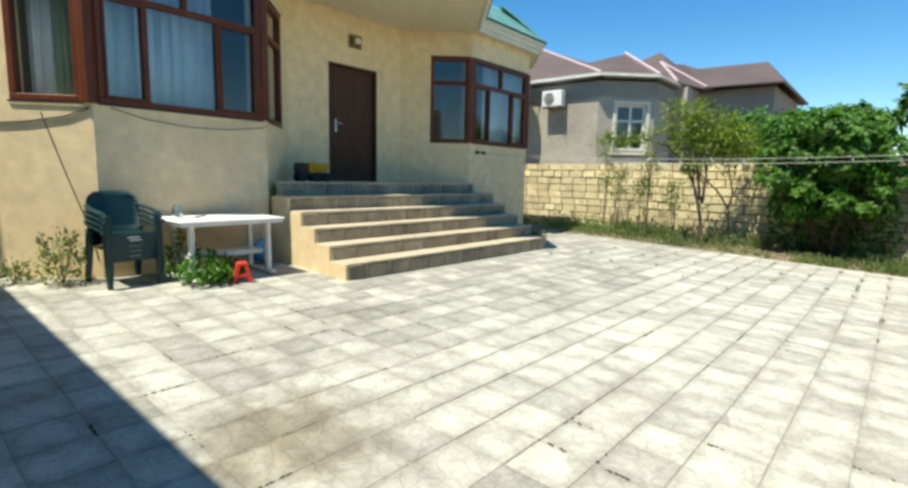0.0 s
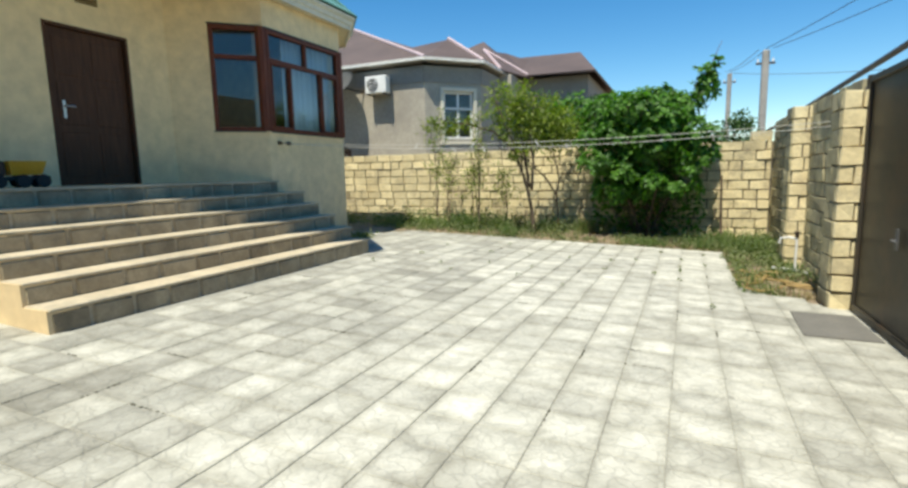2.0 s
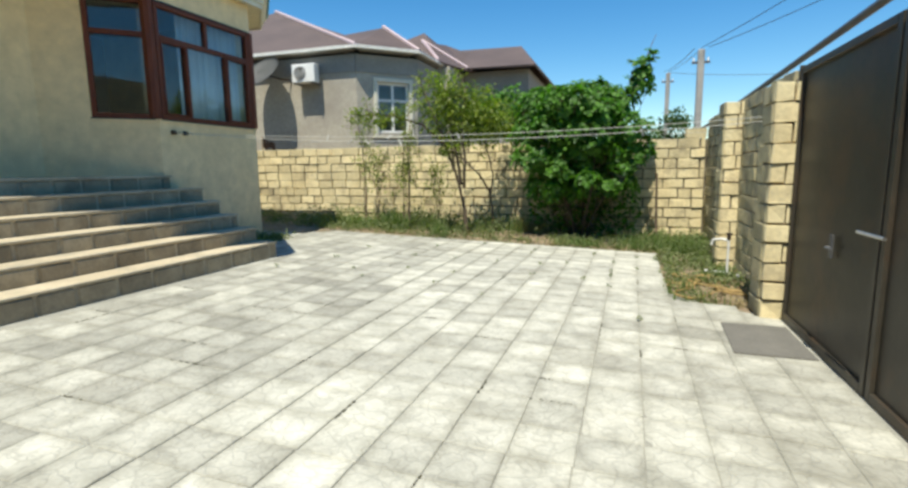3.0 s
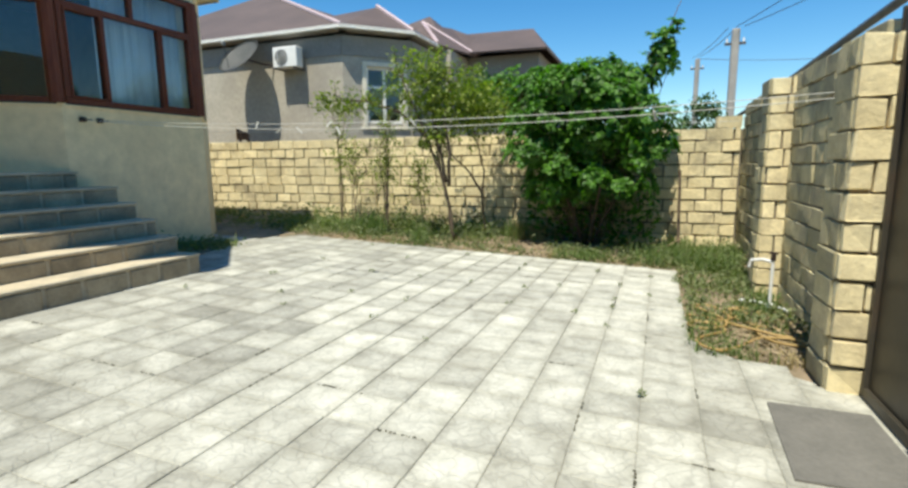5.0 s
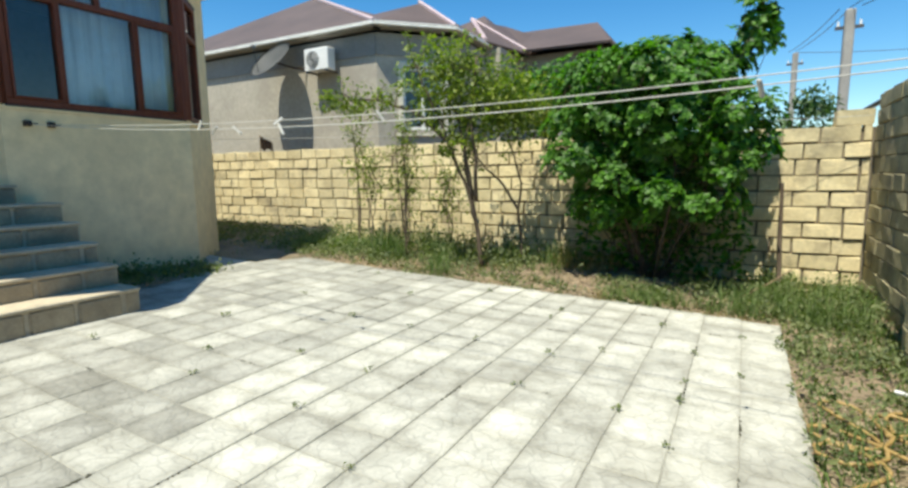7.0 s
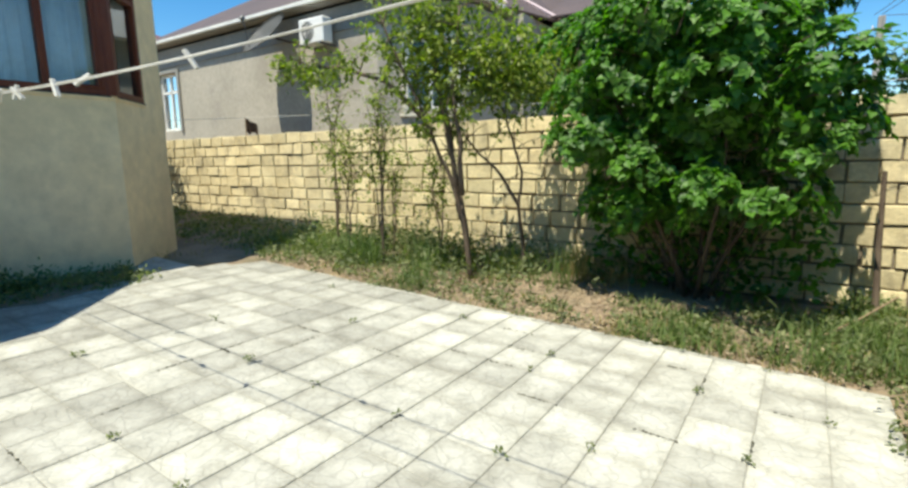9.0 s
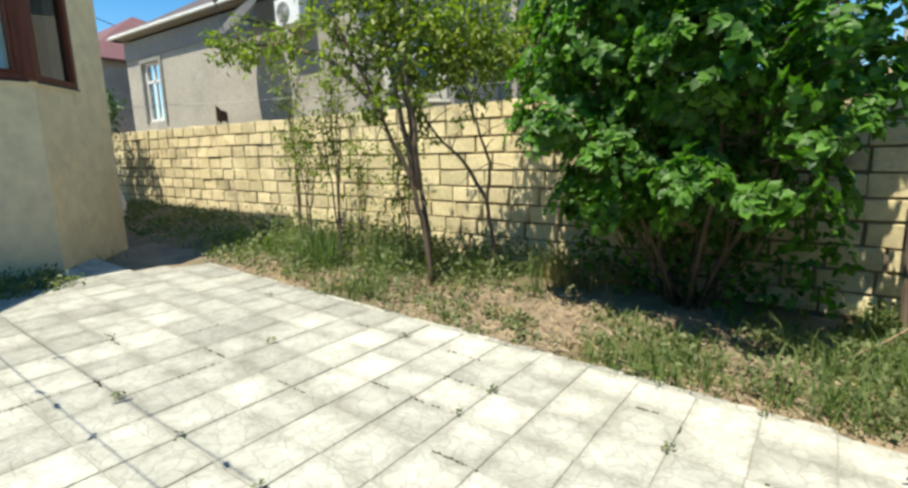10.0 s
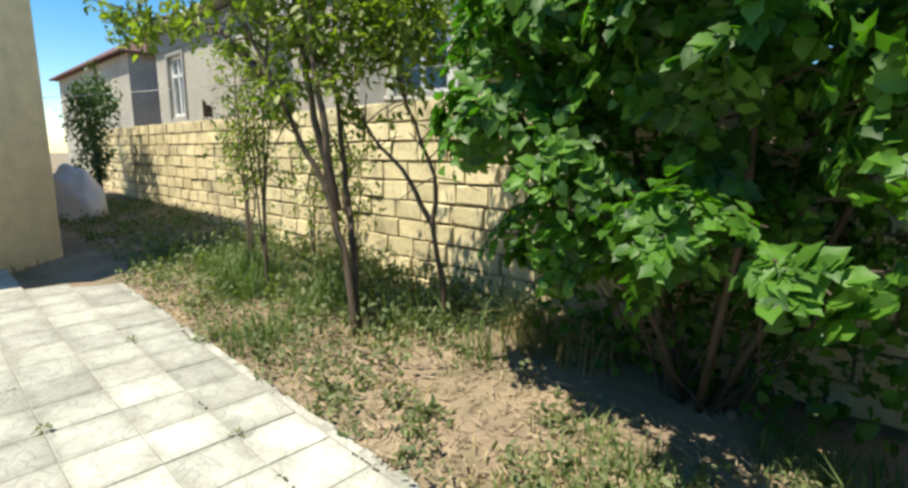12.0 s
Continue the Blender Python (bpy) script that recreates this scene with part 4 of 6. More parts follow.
def garden_chair(m):
    c = empty("garden_chair", m, "dark green plastic armchair in a stack by the wall", "chair", "stack of garden chairs")
    bm = bmesh.new()
    n = 8
    rows = []
    for i in range(n + 1):
        x = -0.20 + 0.44 * i / n
        w = 0.21 + 0.035 * i / n
        z = 0.42 - 0.025 * math.sin(i / n * math.pi) - (0.03 * ((i / n - 0.85) / 0.15) ** 2 if i / n > 0.85 else 0)
        rows.append([bm.verts.new((x, w * j / 3, z - 0.012 * (1 - (j / 3) ** 2))) for j in range(-3, 4)])
    for a, b in zip(rows, rows[1:]):
        for j in range(6):
            bm.faces.new((a[j], b[j], b[j + 1], a[j + 1]))
    bmesh.ops.solidify(bm, geom=bm.faces[:], thickness=0.012)
    part("seat", bm, M["green_plastic"], c)
    part("apron", box(bmesh.new(), 0.225, 0.245, -0.24, 0.24, 0.27, 0.41, 0.006), M["green_plastic"], c)
    bm = bmesh.new()
    rows = []
    for i in range(9):
        t = i / 8
        z = 0.42 + 0.42 * t
        w = (0.235 + 0.05 * t) * (1.0 if t < 0.6 else math.sqrt(max(0.03, 1 - ((t - 0.6) / 0.42) ** 2)) * 0.55 + 0.45)
        rows.append([bm.verts.new((-0.21 - 0.10 * t - 0.02 + 0.06 * abs(j / 4) ** 2, w * j / 4, z)) for j in range(-4, 5)])
    for a, b in zip(rows, rows[1:]):
        for j in range(8):
            bm.faces.new((a[j], b[j], b[j + 1], a[j + 1]))
    bmesh.ops.solidify(bm, geom=bm.faces[:], thickness=0.014)
    smooth(part("backrest", bm, M["green_plastic"], c))
    for s in (-1, 1):
        bm = bmesh.new()
        path = [(-0.25, 0.255, 0.70), (-0.12, 0.285, 0.675), (0.05, 0.29, 0.655), (0.2, 0.28, 0.63), (0.25, 0.265, 0.58)]
        prev = None
        for x, y, z in path:
            q = [bm.verts.new((x, s * (y - 0.028), z)), bm.verts.new((x, s * (y + 0.028), z)), bm.verts.new((x, s * (y + 0.028), z - 0.02)), bm.verts.new((x, s * (y - 0.028), z - 0.02))]
            if prev:
                for k in range(4):
                    bm.faces.new((prev[k], prev[(k + 1) % 4], q[(k + 1) % 4], q[k]))
            else:
                bm.faces.new(q)
            prev = q
        bm.faces.new(prev[::-1])
        bmesh.ops.recalc_face_normals(bm, faces=bm.faces[:])
        part("armrest", bm, M["green_plastic"], c)
        for x0, x1, zt in ((0.235, 0.265, 0.60), (-0.22, -0.30, 0.44)):
            bm = bmesh.new()
            q0 = [bm.verts.new((x1 + dx, s * (0.26 + dy), 0.0)) for dx, dy in ((-0.022, -0.025), (0.022, -0.025), (0.022, 0.02), (-0.022, 0.02))]
            q1 = [bm.verts.new((x0 + dx, s * (0.25 + dy), zt)) for dx, dy in ((-0.03, -0.035), (0.03, -0.035), (0.03, 0.03), (-0.03, 0.03))]
            bm.faces.new(q0[::-1])
            bm.faces.new(q1)
            for k in range(4):
                bm.faces.new((q0[k], q0[(k + 1) % 4], q1[(k + 1) % 4], q1[k]))
            bmesh.ops.recalc_face_normals(bm, faces=bm.faces[:])
            part("leg", bm, M["green_plastic"], c)
    part("brand_slot", box(box(bmesh.new(), 0.246, 0.249, -0.07, 0.05, 0.355, 0.368), 0.246, 0.249, -0.05, 0.07, 0.325, 0.338), M["white"], c, "pale raised bars on the apron")
    return c


base = pose(-6.60, 1.87, G(-6.6, 1.87), 0, 0, 6)
chair = garden_chair(base)
for k in (1, 2, 3):
    copy_thing(chair, base @ pose(0.012 * k, 0, 0.058 * k))

# red plastic toy stool with a cut-out, blue basin, toy truck
toy = empty("toy_stool", pose(-5.86, 2.86, G(-5.86, 2.86), 0, 0, -20), "small red plastic toy stool on the paving", "toy")
for y in (-1, 1):
    part("leg", box(bmesh.new(), -0.05, 0.05, -0.024, 0.024, 0.0, 0.23, 0.008, Matrix.Translation((0, 0.095 * y, 0)) @ Matrix.Rotation(0.26 * y, 4, "X")), M["red"], toy)
part("crossbar", box(bmesh.new(), -0.045, 0.045, -0.075, 0.075, 0.065, 0.105, 0.008), M["red"], toy)
part("top", box(bmesh.new(), -0.05, 0.05, -0.066, 0.066, 0.195, 0.25, 0.02), M["red"], toy)
basin = bmesh.new()
prof = [(0.0, 0.01), (0.12, 0.01), (0.17, 0.13), (0.19, 0.135), (0.185, 0.145), (0.16, 0.14), (0.11, 0.022), (0.0, 0.022)]
bmesh.ops.spin(basin, geom=[basin.edges.new((basin.verts.new((a[0], 0, a[1])), basin.verts.new((b[0], 0, b[1])))) for a, b in zip(prof, prof[1:])] + basin.verts[:], axis=(0, 0, 1), cent=(0, 0, 0), angle=2 * math.pi, steps=28)
bmesh.ops.remove_doubles(basin, verts=basin.verts[:], dist=0.0004)
bmesh.ops.recalc_face_normals(basin, faces=basin.faces[:])
b = smooth(thing("basin", basin, M["blue"], "blue plastic basin leaning against the stair wall", "basin"))
b.matrix_world = pose(-6.66, 3.62, G(-6.7, 3.55) + 0.135, 60, 0, -70)
for x, y, s in ((-6.16, 2.33, 1.0), (-6.92, 2.36, 0.9)):
    bm = bmesh.new()
    bmesh.ops.create_cone(bm, cap_ends=True, segments=14, radius1=0.035 * s, radius2=0.05 * s, depth=0.11 * s, matrix=Matrix.Translation((0, 0, 0.055 * s)))
    p = thing("plant_pot", bm, M["white"], "small white plastic pot beside the plant", "pot", "pots by the table")
    p.matrix_world = pose(x, y, G(x, y))
truck = empty("toy_truck", pose(-7.4, 4.86, 1.376, 0, 0, 168), "yellow and black toy dump truck on the landing", "toy truck")
part("chassis", box(bmesh.new(), -0.11, 0.11, -0.28, 0.28, 0.08, 0.13, 0.01), M["black"], truck)
part("cab", box(bmesh.new(), -0.11, 0.11, 0.12, 0.28, 0.13, 0.30, 0.025), M["brown_dark"], truck)
bm = bmesh.new()
q = [bm.verts.new(v) for v in ((-0.11, -0.20, 0.15), (0.11, -0.20, 0.15), (0.11, 0.08, 0.14), (-0.11, 0.08, 0.14), (-0.14, -0.25, 0.30), (0.14, -0.25, 0.30), (0.14, 0.10, 0.30), (-0.14, 0.10, 0.30))]
for f in ((3, 2, 1, 0), (0, 1, 5, 4), (1, 2, 6, 5), (2, 3, 7, 6), (3, 0, 4, 7)):
    bm.faces.new([q[i] for i in f])
bmesh.ops.solidify(bm, geom=bm.faces[:], thickness=0.015)
part("dump_bed", bm, M["yellow"], truck, "yellow dump bed")
for y in (-0.2, -0.02, 0.2):
    for s in (-1, 1):
        wheel = bmesh.new()
        bmesh.ops.create_cone(wheel, cap_ends=True, segments=16, radius1=0.075, radius2=0.075, depth=0.05, matrix=Matrix.Translation((0.12 * s, y, 0.075)) @ Matrix.Rotation(math.pi / 2, 4, "Y"))
        bmesh.ops.bevel(wheel, geom=[e for e in wheel.edges if len(e.link_faces) == 2 and abs(e.verts[0].co.x - e.verts[1].co.x) < 0.001], offset=0.012, segments=1, affect="EDGES")
        part("wheel", wheel, M["black"], truck)

# ---- the neighbour's house ----
house = empty("house", pose(0, 0, 0), "single-storey grey rendered house with a brown hipped roof", "house")
NB = [(-17.5, 15.9), (-7.75, 15.9), (-6.41, 17.24), (-6.41, 25.0)]
for (a, b), holes in zip(zip(NB, NB[1:]), (((0.97, 2.0, 2.42, 4.05),), ((0.62, 1.62, 2.52, 3.98),), ())):
    part("wall", wall_mesh(a, b, -0.3, 4.72, 0.25, holes), M["cement"], house)
    m, ln = face_frame(a, b)
    # strip coloured dark to stand in for the eaves' shadow on the wall
    part("wall_band", box(bmesh.new(), 0, ln, 0.001, 0.03, 4.22, 4.72, 0, m), M["cement_and_shadow"], house, "dark band standing in for the shadow of the eaves")
part("wall", wall_mesh((-6.41, 25), (-17.5, 25), -0.3, 4.72, 0.25), M["cement"], house)
part("wall", wall_mesh((-17.5, 24.745), (-17.5, 16.155), -0.3, 4.72, 0.25), M["cement"], house)
part("wall", box(bmesh.new(), -17.0, -6.7, 18.2, 18.3, -0.3, 4.6), M["room"], house, "plain inner wall")


def white_window(a, b, u0, u1, z0, z1, trim):
    m, _ = face_frame(a, b)
    w = empty("window", Matrix.Identity(4))
    w.parent = house
    bm = bmesh.new()
    for x0, x1, c, d in ((u0, u0 + 0.07, z0, z1), (u1 - 0.07, u1, z0, z1), (u0 + 0.07, u1 - 0.07, z0, z0 + 0.07), (u0 + 0.07, u1 - 0.07, z1 - 0.07, z1), ((u0 + u1) / 2 - 0.035, (u0 + u1) / 2 + 0.035, z0 + 0.07, z1 - 0.07), (u0 + 0.07, u1 - 0.07, z1 - 0.55, z1 - 0.48)):
        box(bm, x0, x1, -0.13, -0.06, c, d, 0, m)
    part("window_frame", bm, M["white_frame"], w)
    part("pane", box(bmesh.new(), u0 + 0.05, u1 - 0.05, -0.10, -0.094, z0 + 0.05, z1 - 0.05, 0, m), M["glass"], w).visible_shadow = False
    if trim:
        bm = bmesh.new()
        for x0, x1, c, d in ((u0 - 0.12, u0, z0 - 0.1, z1 + 0.12), (u1, u1 + 0.12, z0 - 0.1, z1 + 0.12), (u0, u1, z1, z1 + 0.12), (u0 - 0.18, u1 + 0.18, z0 - 0.16, z0 - 0.1)):
            box(bm, x0, x1, -0.02, 0.05, c, d, 0.01, m)
        part("window_trim", bm, M["cream_trim"], w, "cream moulded trim")
    else:
        bm = bmesh.new()
        for x0, x1, c, d in ((u1 + 0.005, u1 + 0.13, z0 - 0.05, z1 + 0.1), (u0 - 0.10, u0 - 0.005, z0 - 0.05, z1 + 0.1), (u0 - 0.005, u1 + 0.005, z1 + 0.005, z1 + 0.1)):
            box(bm, x0, x1, -0.02, 0.05, c, d, 0.01, m)
        part("window_trim", bm, M["cement_and_shadow"], w, "dark cement surround")


white_window(NB[0], NB[1], 0.97, 2.0, 2.42, 4.05, False)
white_window(NB[1], NB[2], 0.62, 1.62, 2.52, 3.98, True)


def roof_part(corners, peaks, faces, material, parent, thick=0.06, ribs=True):
    """A hipped roof from named corners and peaks, with standing seams on each slope."""
    pts = [Vector(p) for p in (*corners, *peaks)]
    bm = bmesh.new()
    vs = [bm.verts.new(p) for p in pts]
    for f in faces:
        bm.faces.new([vs[i] for i in f])
    bmesh.ops.recalc_face_normals(bm, faces=bm.faces[:])
    if sum(f.normal.z for f in bm.faces) < 0:
        bmesh.ops.reverse_faces(bm, faces=bm.faces[:])
    bmesh.ops.solidify(bm, geom=bm.faces[:], thickness=thick)
    r = part("roof", bm, material, parent)
    return r, pts


def ridge_caps(lines, parent):
    for a, b in lines:
        part("ridge_cap", tube(bmesh.new(), [a + Vector((0, 0, 0.03)), b + Vector((0, 0, 0.03))], 0.06, sides=6), M["ridge"], parent, "pale pink ridge cap")


EZ = 4.88
r, p = roof_part([(-17.75, 15.62, EZ), (-7.58, 15.62, EZ), (-6.22, 17.0, EZ), (-6.22, 25.3, EZ), (-17.75, 25.3, EZ)],
                 [(-13.1, 19.6, 7.38), (-8.95, 17.45, 5.70), (-7.85, 18.0, 5.95), (-10.0, 22.0, 5.4)],
                 [(0, 1, 5), (1, 6, 5), (1, 2, 7, 6), (2, 3, 7), (5, 6, 8), (6, 7, 8), (7, 3, 8), (3, 5, 8), (3, 4, 5), (4, 0, 5)], M["roof_brown"], house)
ridge_caps([(p[1], p[5]), (p[2], p[7])], r)
r, p = roof_part([(-7.4, 18.5, EZ + 0.03), (-6.2, 18.6, EZ + 0.03), (-5.55, 20.2, EZ - 0.07), (-5.3, 22.0, 5.45), (-9.0, 24.6, EZ)], [(-7.3, 20.0, 5.92), (-7.1, 22.0, 6.2)],
                 [(0, 1, 5), (1, 2, 5), (2, 3, 6, 5), (3, 4, 6), (4, 0, 5, 6)], M["roof_brown"], house)
ridge_caps([(p[1], p[5]), (p[2], p[5])], r)
r, p = roof_part([(-12.0, 20.0, 5.0), (-6.3, 20.3, 5.0), (-6.3, 28.0, 5.0), (-12.0, 28.0, 5.0)], [(-8.8, 24.0, 7.28)], [(0, 1, 4), (1, 2, 4), (2, 3, 4), (3, 0, 4)], M["roof_brown"], house)
roof_part([(-6.5, 20.0, 4.90), (-3.25, 20.0, 4.86), (-3.25, 26.0, 4.86), (-6.5, 26.0, 4.90)], [(-6.9, 22.6, 6.10), (-4.25, 22.6, 6.06)], [(0, 1, 5, 4), (1, 2, 5), (2, 3, 4, 5), (3, 0, 4)], M["roof_brown"], house)
part("wall", box(bmesh.new(), -6.36, -3.6, 20.6, 25.7, -0.3, 4.84), M["cement_and_shadow"], house)
part("wall", box(bmesh.new(), -6.38, -5.95, 19.0, 20.58, -0.3, 4.8), M["cement"], house)
# eaves board and gutter
for a, b in (((-17.75, 15.62), (-7.58, 15.62)), ((-7.58, 15.62), (-6.22, 17.0)), ((-6.22, 17.0), (-6.22, 25.3)), ((-17.75, 25.3), (-17.75, 15.62))):
    m, ln = face_frame(a, b)
    part("eaves_board", box(bmesh.new(), -0.02, ln + 0.02, -0.3, -0.02, EZ - 0.09, EZ - 0.065, 0, m), M["cement_and_shadow"], house)
    part("gutter", box(box(bmesh.new(), -0.04, ln + 0.04, -0.02, 0.07, EZ - 0.07, EZ - 0.02, 0.016, m), 0, ln, -0.02, 0.03, EZ + 0.005, EZ + 0.03, 0, m), M["white_frame"], house, "pale gutter under the roof edge")

ac = empty("air_conditioner", pose(-9.25, 15.62, 4.22), "white outdoor air-conditioner unit on the house wall", "air conditioner")
part("casing", box(bmesh.new(), -0.38, 0.38, -0.14, 0.14, -0.26, 0.26, 0.02), M["white"], ac)
bm = bmesh.new()
bmesh.ops.create_cone(bm, cap_ends=True, segments=28, radius1=0.20, radius2=0.20, depth=0.012, matrix=Matrix.Translation((-0.10, -0.143, 0.0)) @ Matrix.Rotation(math.pi / 2, 4, "X"))
part("fan_opening", bm, M["black"], ac)
for k in range(5):
    rr = 0.04 + 0.038 * k
    part("grille_ring", tube(bmesh.new(), [(-0.10 + rr * math.cos(a * 0.2618), -0.155, rr * math.sin(a * 0.2618)) for a in range(25)], 0.006, sides=4), M["white"], ac)
for x in (-0.3, 0.3):
    part("bracket", box(bmesh.new(), x - 0.02, x + 0.02, -0.16, 0.28, -0.30, -0.26), M["pipe"], ac)
dish = empty("satellite_dish", pose(-10.5, 15.2, 4.32, 49, 0, -8), "grey satellite dish on a wall arm", "satellite dish")
bm = bmesh.new()
bmesh.ops.create_circle(bm, cap_ends=False, segments=32, radius=0.62)
rings = [bm.verts[:]]
bm.verts.ensure_lookup_table()
prev = bm.verts[:]
for k in range(1, 6):
    rr = 0.62 * (1 - k / 6)
    cur = [bm.verts.new((rr * math.cos(i * 2 * math.pi / 32), rr * math.sin(i * 2 * math.pi / 32), -0.13 * (1 - (rr / 0.62) ** 2))) for i in range(32)]
    order = sorted(prev, key=lambda v: math.atan2(v.co.y, v.co.x) % (2 * math.pi))
    cur_o = sorted(cur, key=lambda v: math.atan2(v.co.y, v.co.x) % (2 * math.pi))
    for i in range(32):
        bm.faces.new((order[i], order[(i + 1) % 32], cur_o[(i + 1) % 32], cur_o[i]))
    prev = cur
bm.faces.new(sorted(prev, key=lambda v: math.atan2(v.co.y, v.co.x) % (2 * math.pi)))
bmesh.ops.solidify(bm, geom=bm.faces[:], thickness=0.012)
smooth(part("reflector", bm, M["dish"], dish))
part("feed_arm", tube(bmesh.new(), [(0, -0.5, 0.0), (0, -0.15, 0.45)], 0.012), M["pipe"], dish)
part("receiver", box(bmesh.new(), -0.04, 0.04, -0.19, -0.09, 0.42, 0.52, 0.012), M["dish"], dish)
inv = dish.matrix_world.inverted()
part("wall_arm", tube(bmesh.new(), [inv @ Vector(q) for q in ((-10.40, 15.33, 4.23), (-10.1, 15.6, 4.12), (-9.95, 15.88, 4.12))], 0.025), M["brown_dark"], dish)

house2 = empty("house", pose(0, 0, 0), "distant house with grey walls and a red roof", "house")
part("wall", wall_mesh((-31, 16.0), (-20.5, 16.0), -0.3, 4.7, 0.25), M["cement"], house2)
part("wall", wall_mesh((-20.5, 16.255), (-20.5, 26), -0.3, 4.7, 0.25), M["cement"], house2)
part("wall", box(bmesh.new(), -30.9, -20.8, 18.0, 18.2, -0.3, 4.6), M["cement_and_shadow"], house2)
roof_part([(-31.4, 15.68, 4.74), (-20.2, 15.68, 4.74), (-20.2, 26.2, 4.74), (-31.4, 26.2, 4.74)], [(-25.8, 19.9, 7.55)], [(0, 1, 4), (1, 2, 4), (2, 3, 4), (3, 0, 4)], M["roof_red"], house2)
# rag on a stick above the wall, tarpaulin heap beyond the corner
rag = empty("rag", pose(-9.62, 14.0, 1.98), "dark rag hanging on a stick above the wall", "rag")
part("stick", tube(bmesh.new(), [(0, 0, -0.02), (0, 0, 0.37)], 0.012), M["twig"], rag)
bm = bmesh.new()
cols = [[bm.verts.new((0.01 + 0.052 * i, 0.03 * math.sin(i * 1.4), 0.34 - 0.02 * i - 0.05 * j * (1 + 0.25 * math.sin(i)))) for j in range(6)] for i in range(9)]
for c, d in zip(cols, cols[1:]):
    for j in range(5):
        bm.faces.new((c[j], d[j], d[j + 1], c[j + 1]))
bmesh.ops.solidify(bm, geom=bm.faces[:], thickness=0.008)
part("cloth", bm, M["brown_dark"], rag)
bm = bmesh.new()
bmesh.ops.create_icosphere(bm, subdivisions=4, radius=1.0)
for v in bm.verts:
    n3 = v.co.copy()
    v.co = Vector((n3.x * 0.85, n3.y * 0.45, max(-0.02, n3.z) * 0.85)) * (1 + 0.12 * noise.noise(n3 * 2.2) + 0.05 * noise.noise(n3 * 6))
tarp = smooth(thing("tarpaulin", bm, M["tarp"], "heap covered with a pale grey tarpaulin", "tarpaulin"))
tarp.matrix_world = pose(-11.3, 12.35, G(-11.3, 12.3) - 0.03)


# ---- plants ----
def leaf_shape(kind):
    if kind == "broad":
        return [(0, 0), (0.26, -0.06), (0.46, 0.16), (0.42, 0.36), (0.44, 0.58), (0.24, 0.76), (0, 1.06), (-0.24, 0.76), (-0.44, 0.58), (-0.42, 0.36), (-0.46, 0.16), (-0.26, -0.06)]
    return [(0, 0), (0.22, 0.3), (0.2, 0.65), (0, 1.0), (-0.2, 0.65), (-0.22, 0.3)]


def leaf_mesh(spots, kind, name, material, parent):
    """One mesh of many bent leaves; spots are (place, way, up, size)."""
    shape = leaf_shape(kind)
    verts, faces = [], []
    for p, way, up, s in spots:
        w = way.normalized()
        sd = w.cross(up)
        sd = sd.normalized() if sd.length > 0.01 else w.orthogonal().normalized()
        nn = sd.cross(w)
        i0 = len(verts)
        verts.append(p + w * s * 0.45 + nn * s * -0.04)
        for x, y in shape:
            verts.append(p + sd * (x * s) + w * (y * s) + nn * (s * (0.18 * abs(x) * 1.6 - 0.22 * y * y)))
        k = len(shape)
        for i in range(k):
            faces.append((i0, i0 + 1 + i, i0 + 1 + (i + 1) % k))
    me = bpy.data.meshes.new(name)
    me.from_pydata([tuple(v) for v in verts], [], faces)
    me.polygons.foreach_set("use_smooth", [True] * len(faces))
    me.materials.append(material)
    ob = new(name, me)
    ob.parent = parent
    return ob


def rnd_dir():
    while True:
        v = Vector((random.uniform(-1, 1), random.uniform(-1, 1), random.uniform(-1, 1)))
        if 0.05 < v.length < 1:
            return v.normalized()


def cluster_leaves(tips, per, spread, size, droop=0.35):
    out = []
    for tip, way in tips:
        for _ in range(per):
            q = tip + rnd_dir() * random.uniform(0, spread) + Vector((0, 0, -0.3 * spread * random.random()))
            d = (way * 0.5 + rnd_dir() * 0.9 + Vector((0, 0, -droop))).normalized()
            out.append((q, d, (Vector((0, 0, 1)) + rnd_dir() * 0.75).normalized(), size * random.uniform(0.6, 1.25)))
    return out


random.seed(11)
bush = empty("mulberry_bush", pose(0, 0, 0), "dense broad-leaved mulberry tree hanging over the garden wall", "tree")
root = Vector((-1.15, 13.4, G(-1.15, 13.4) - 0.06))
tips = []
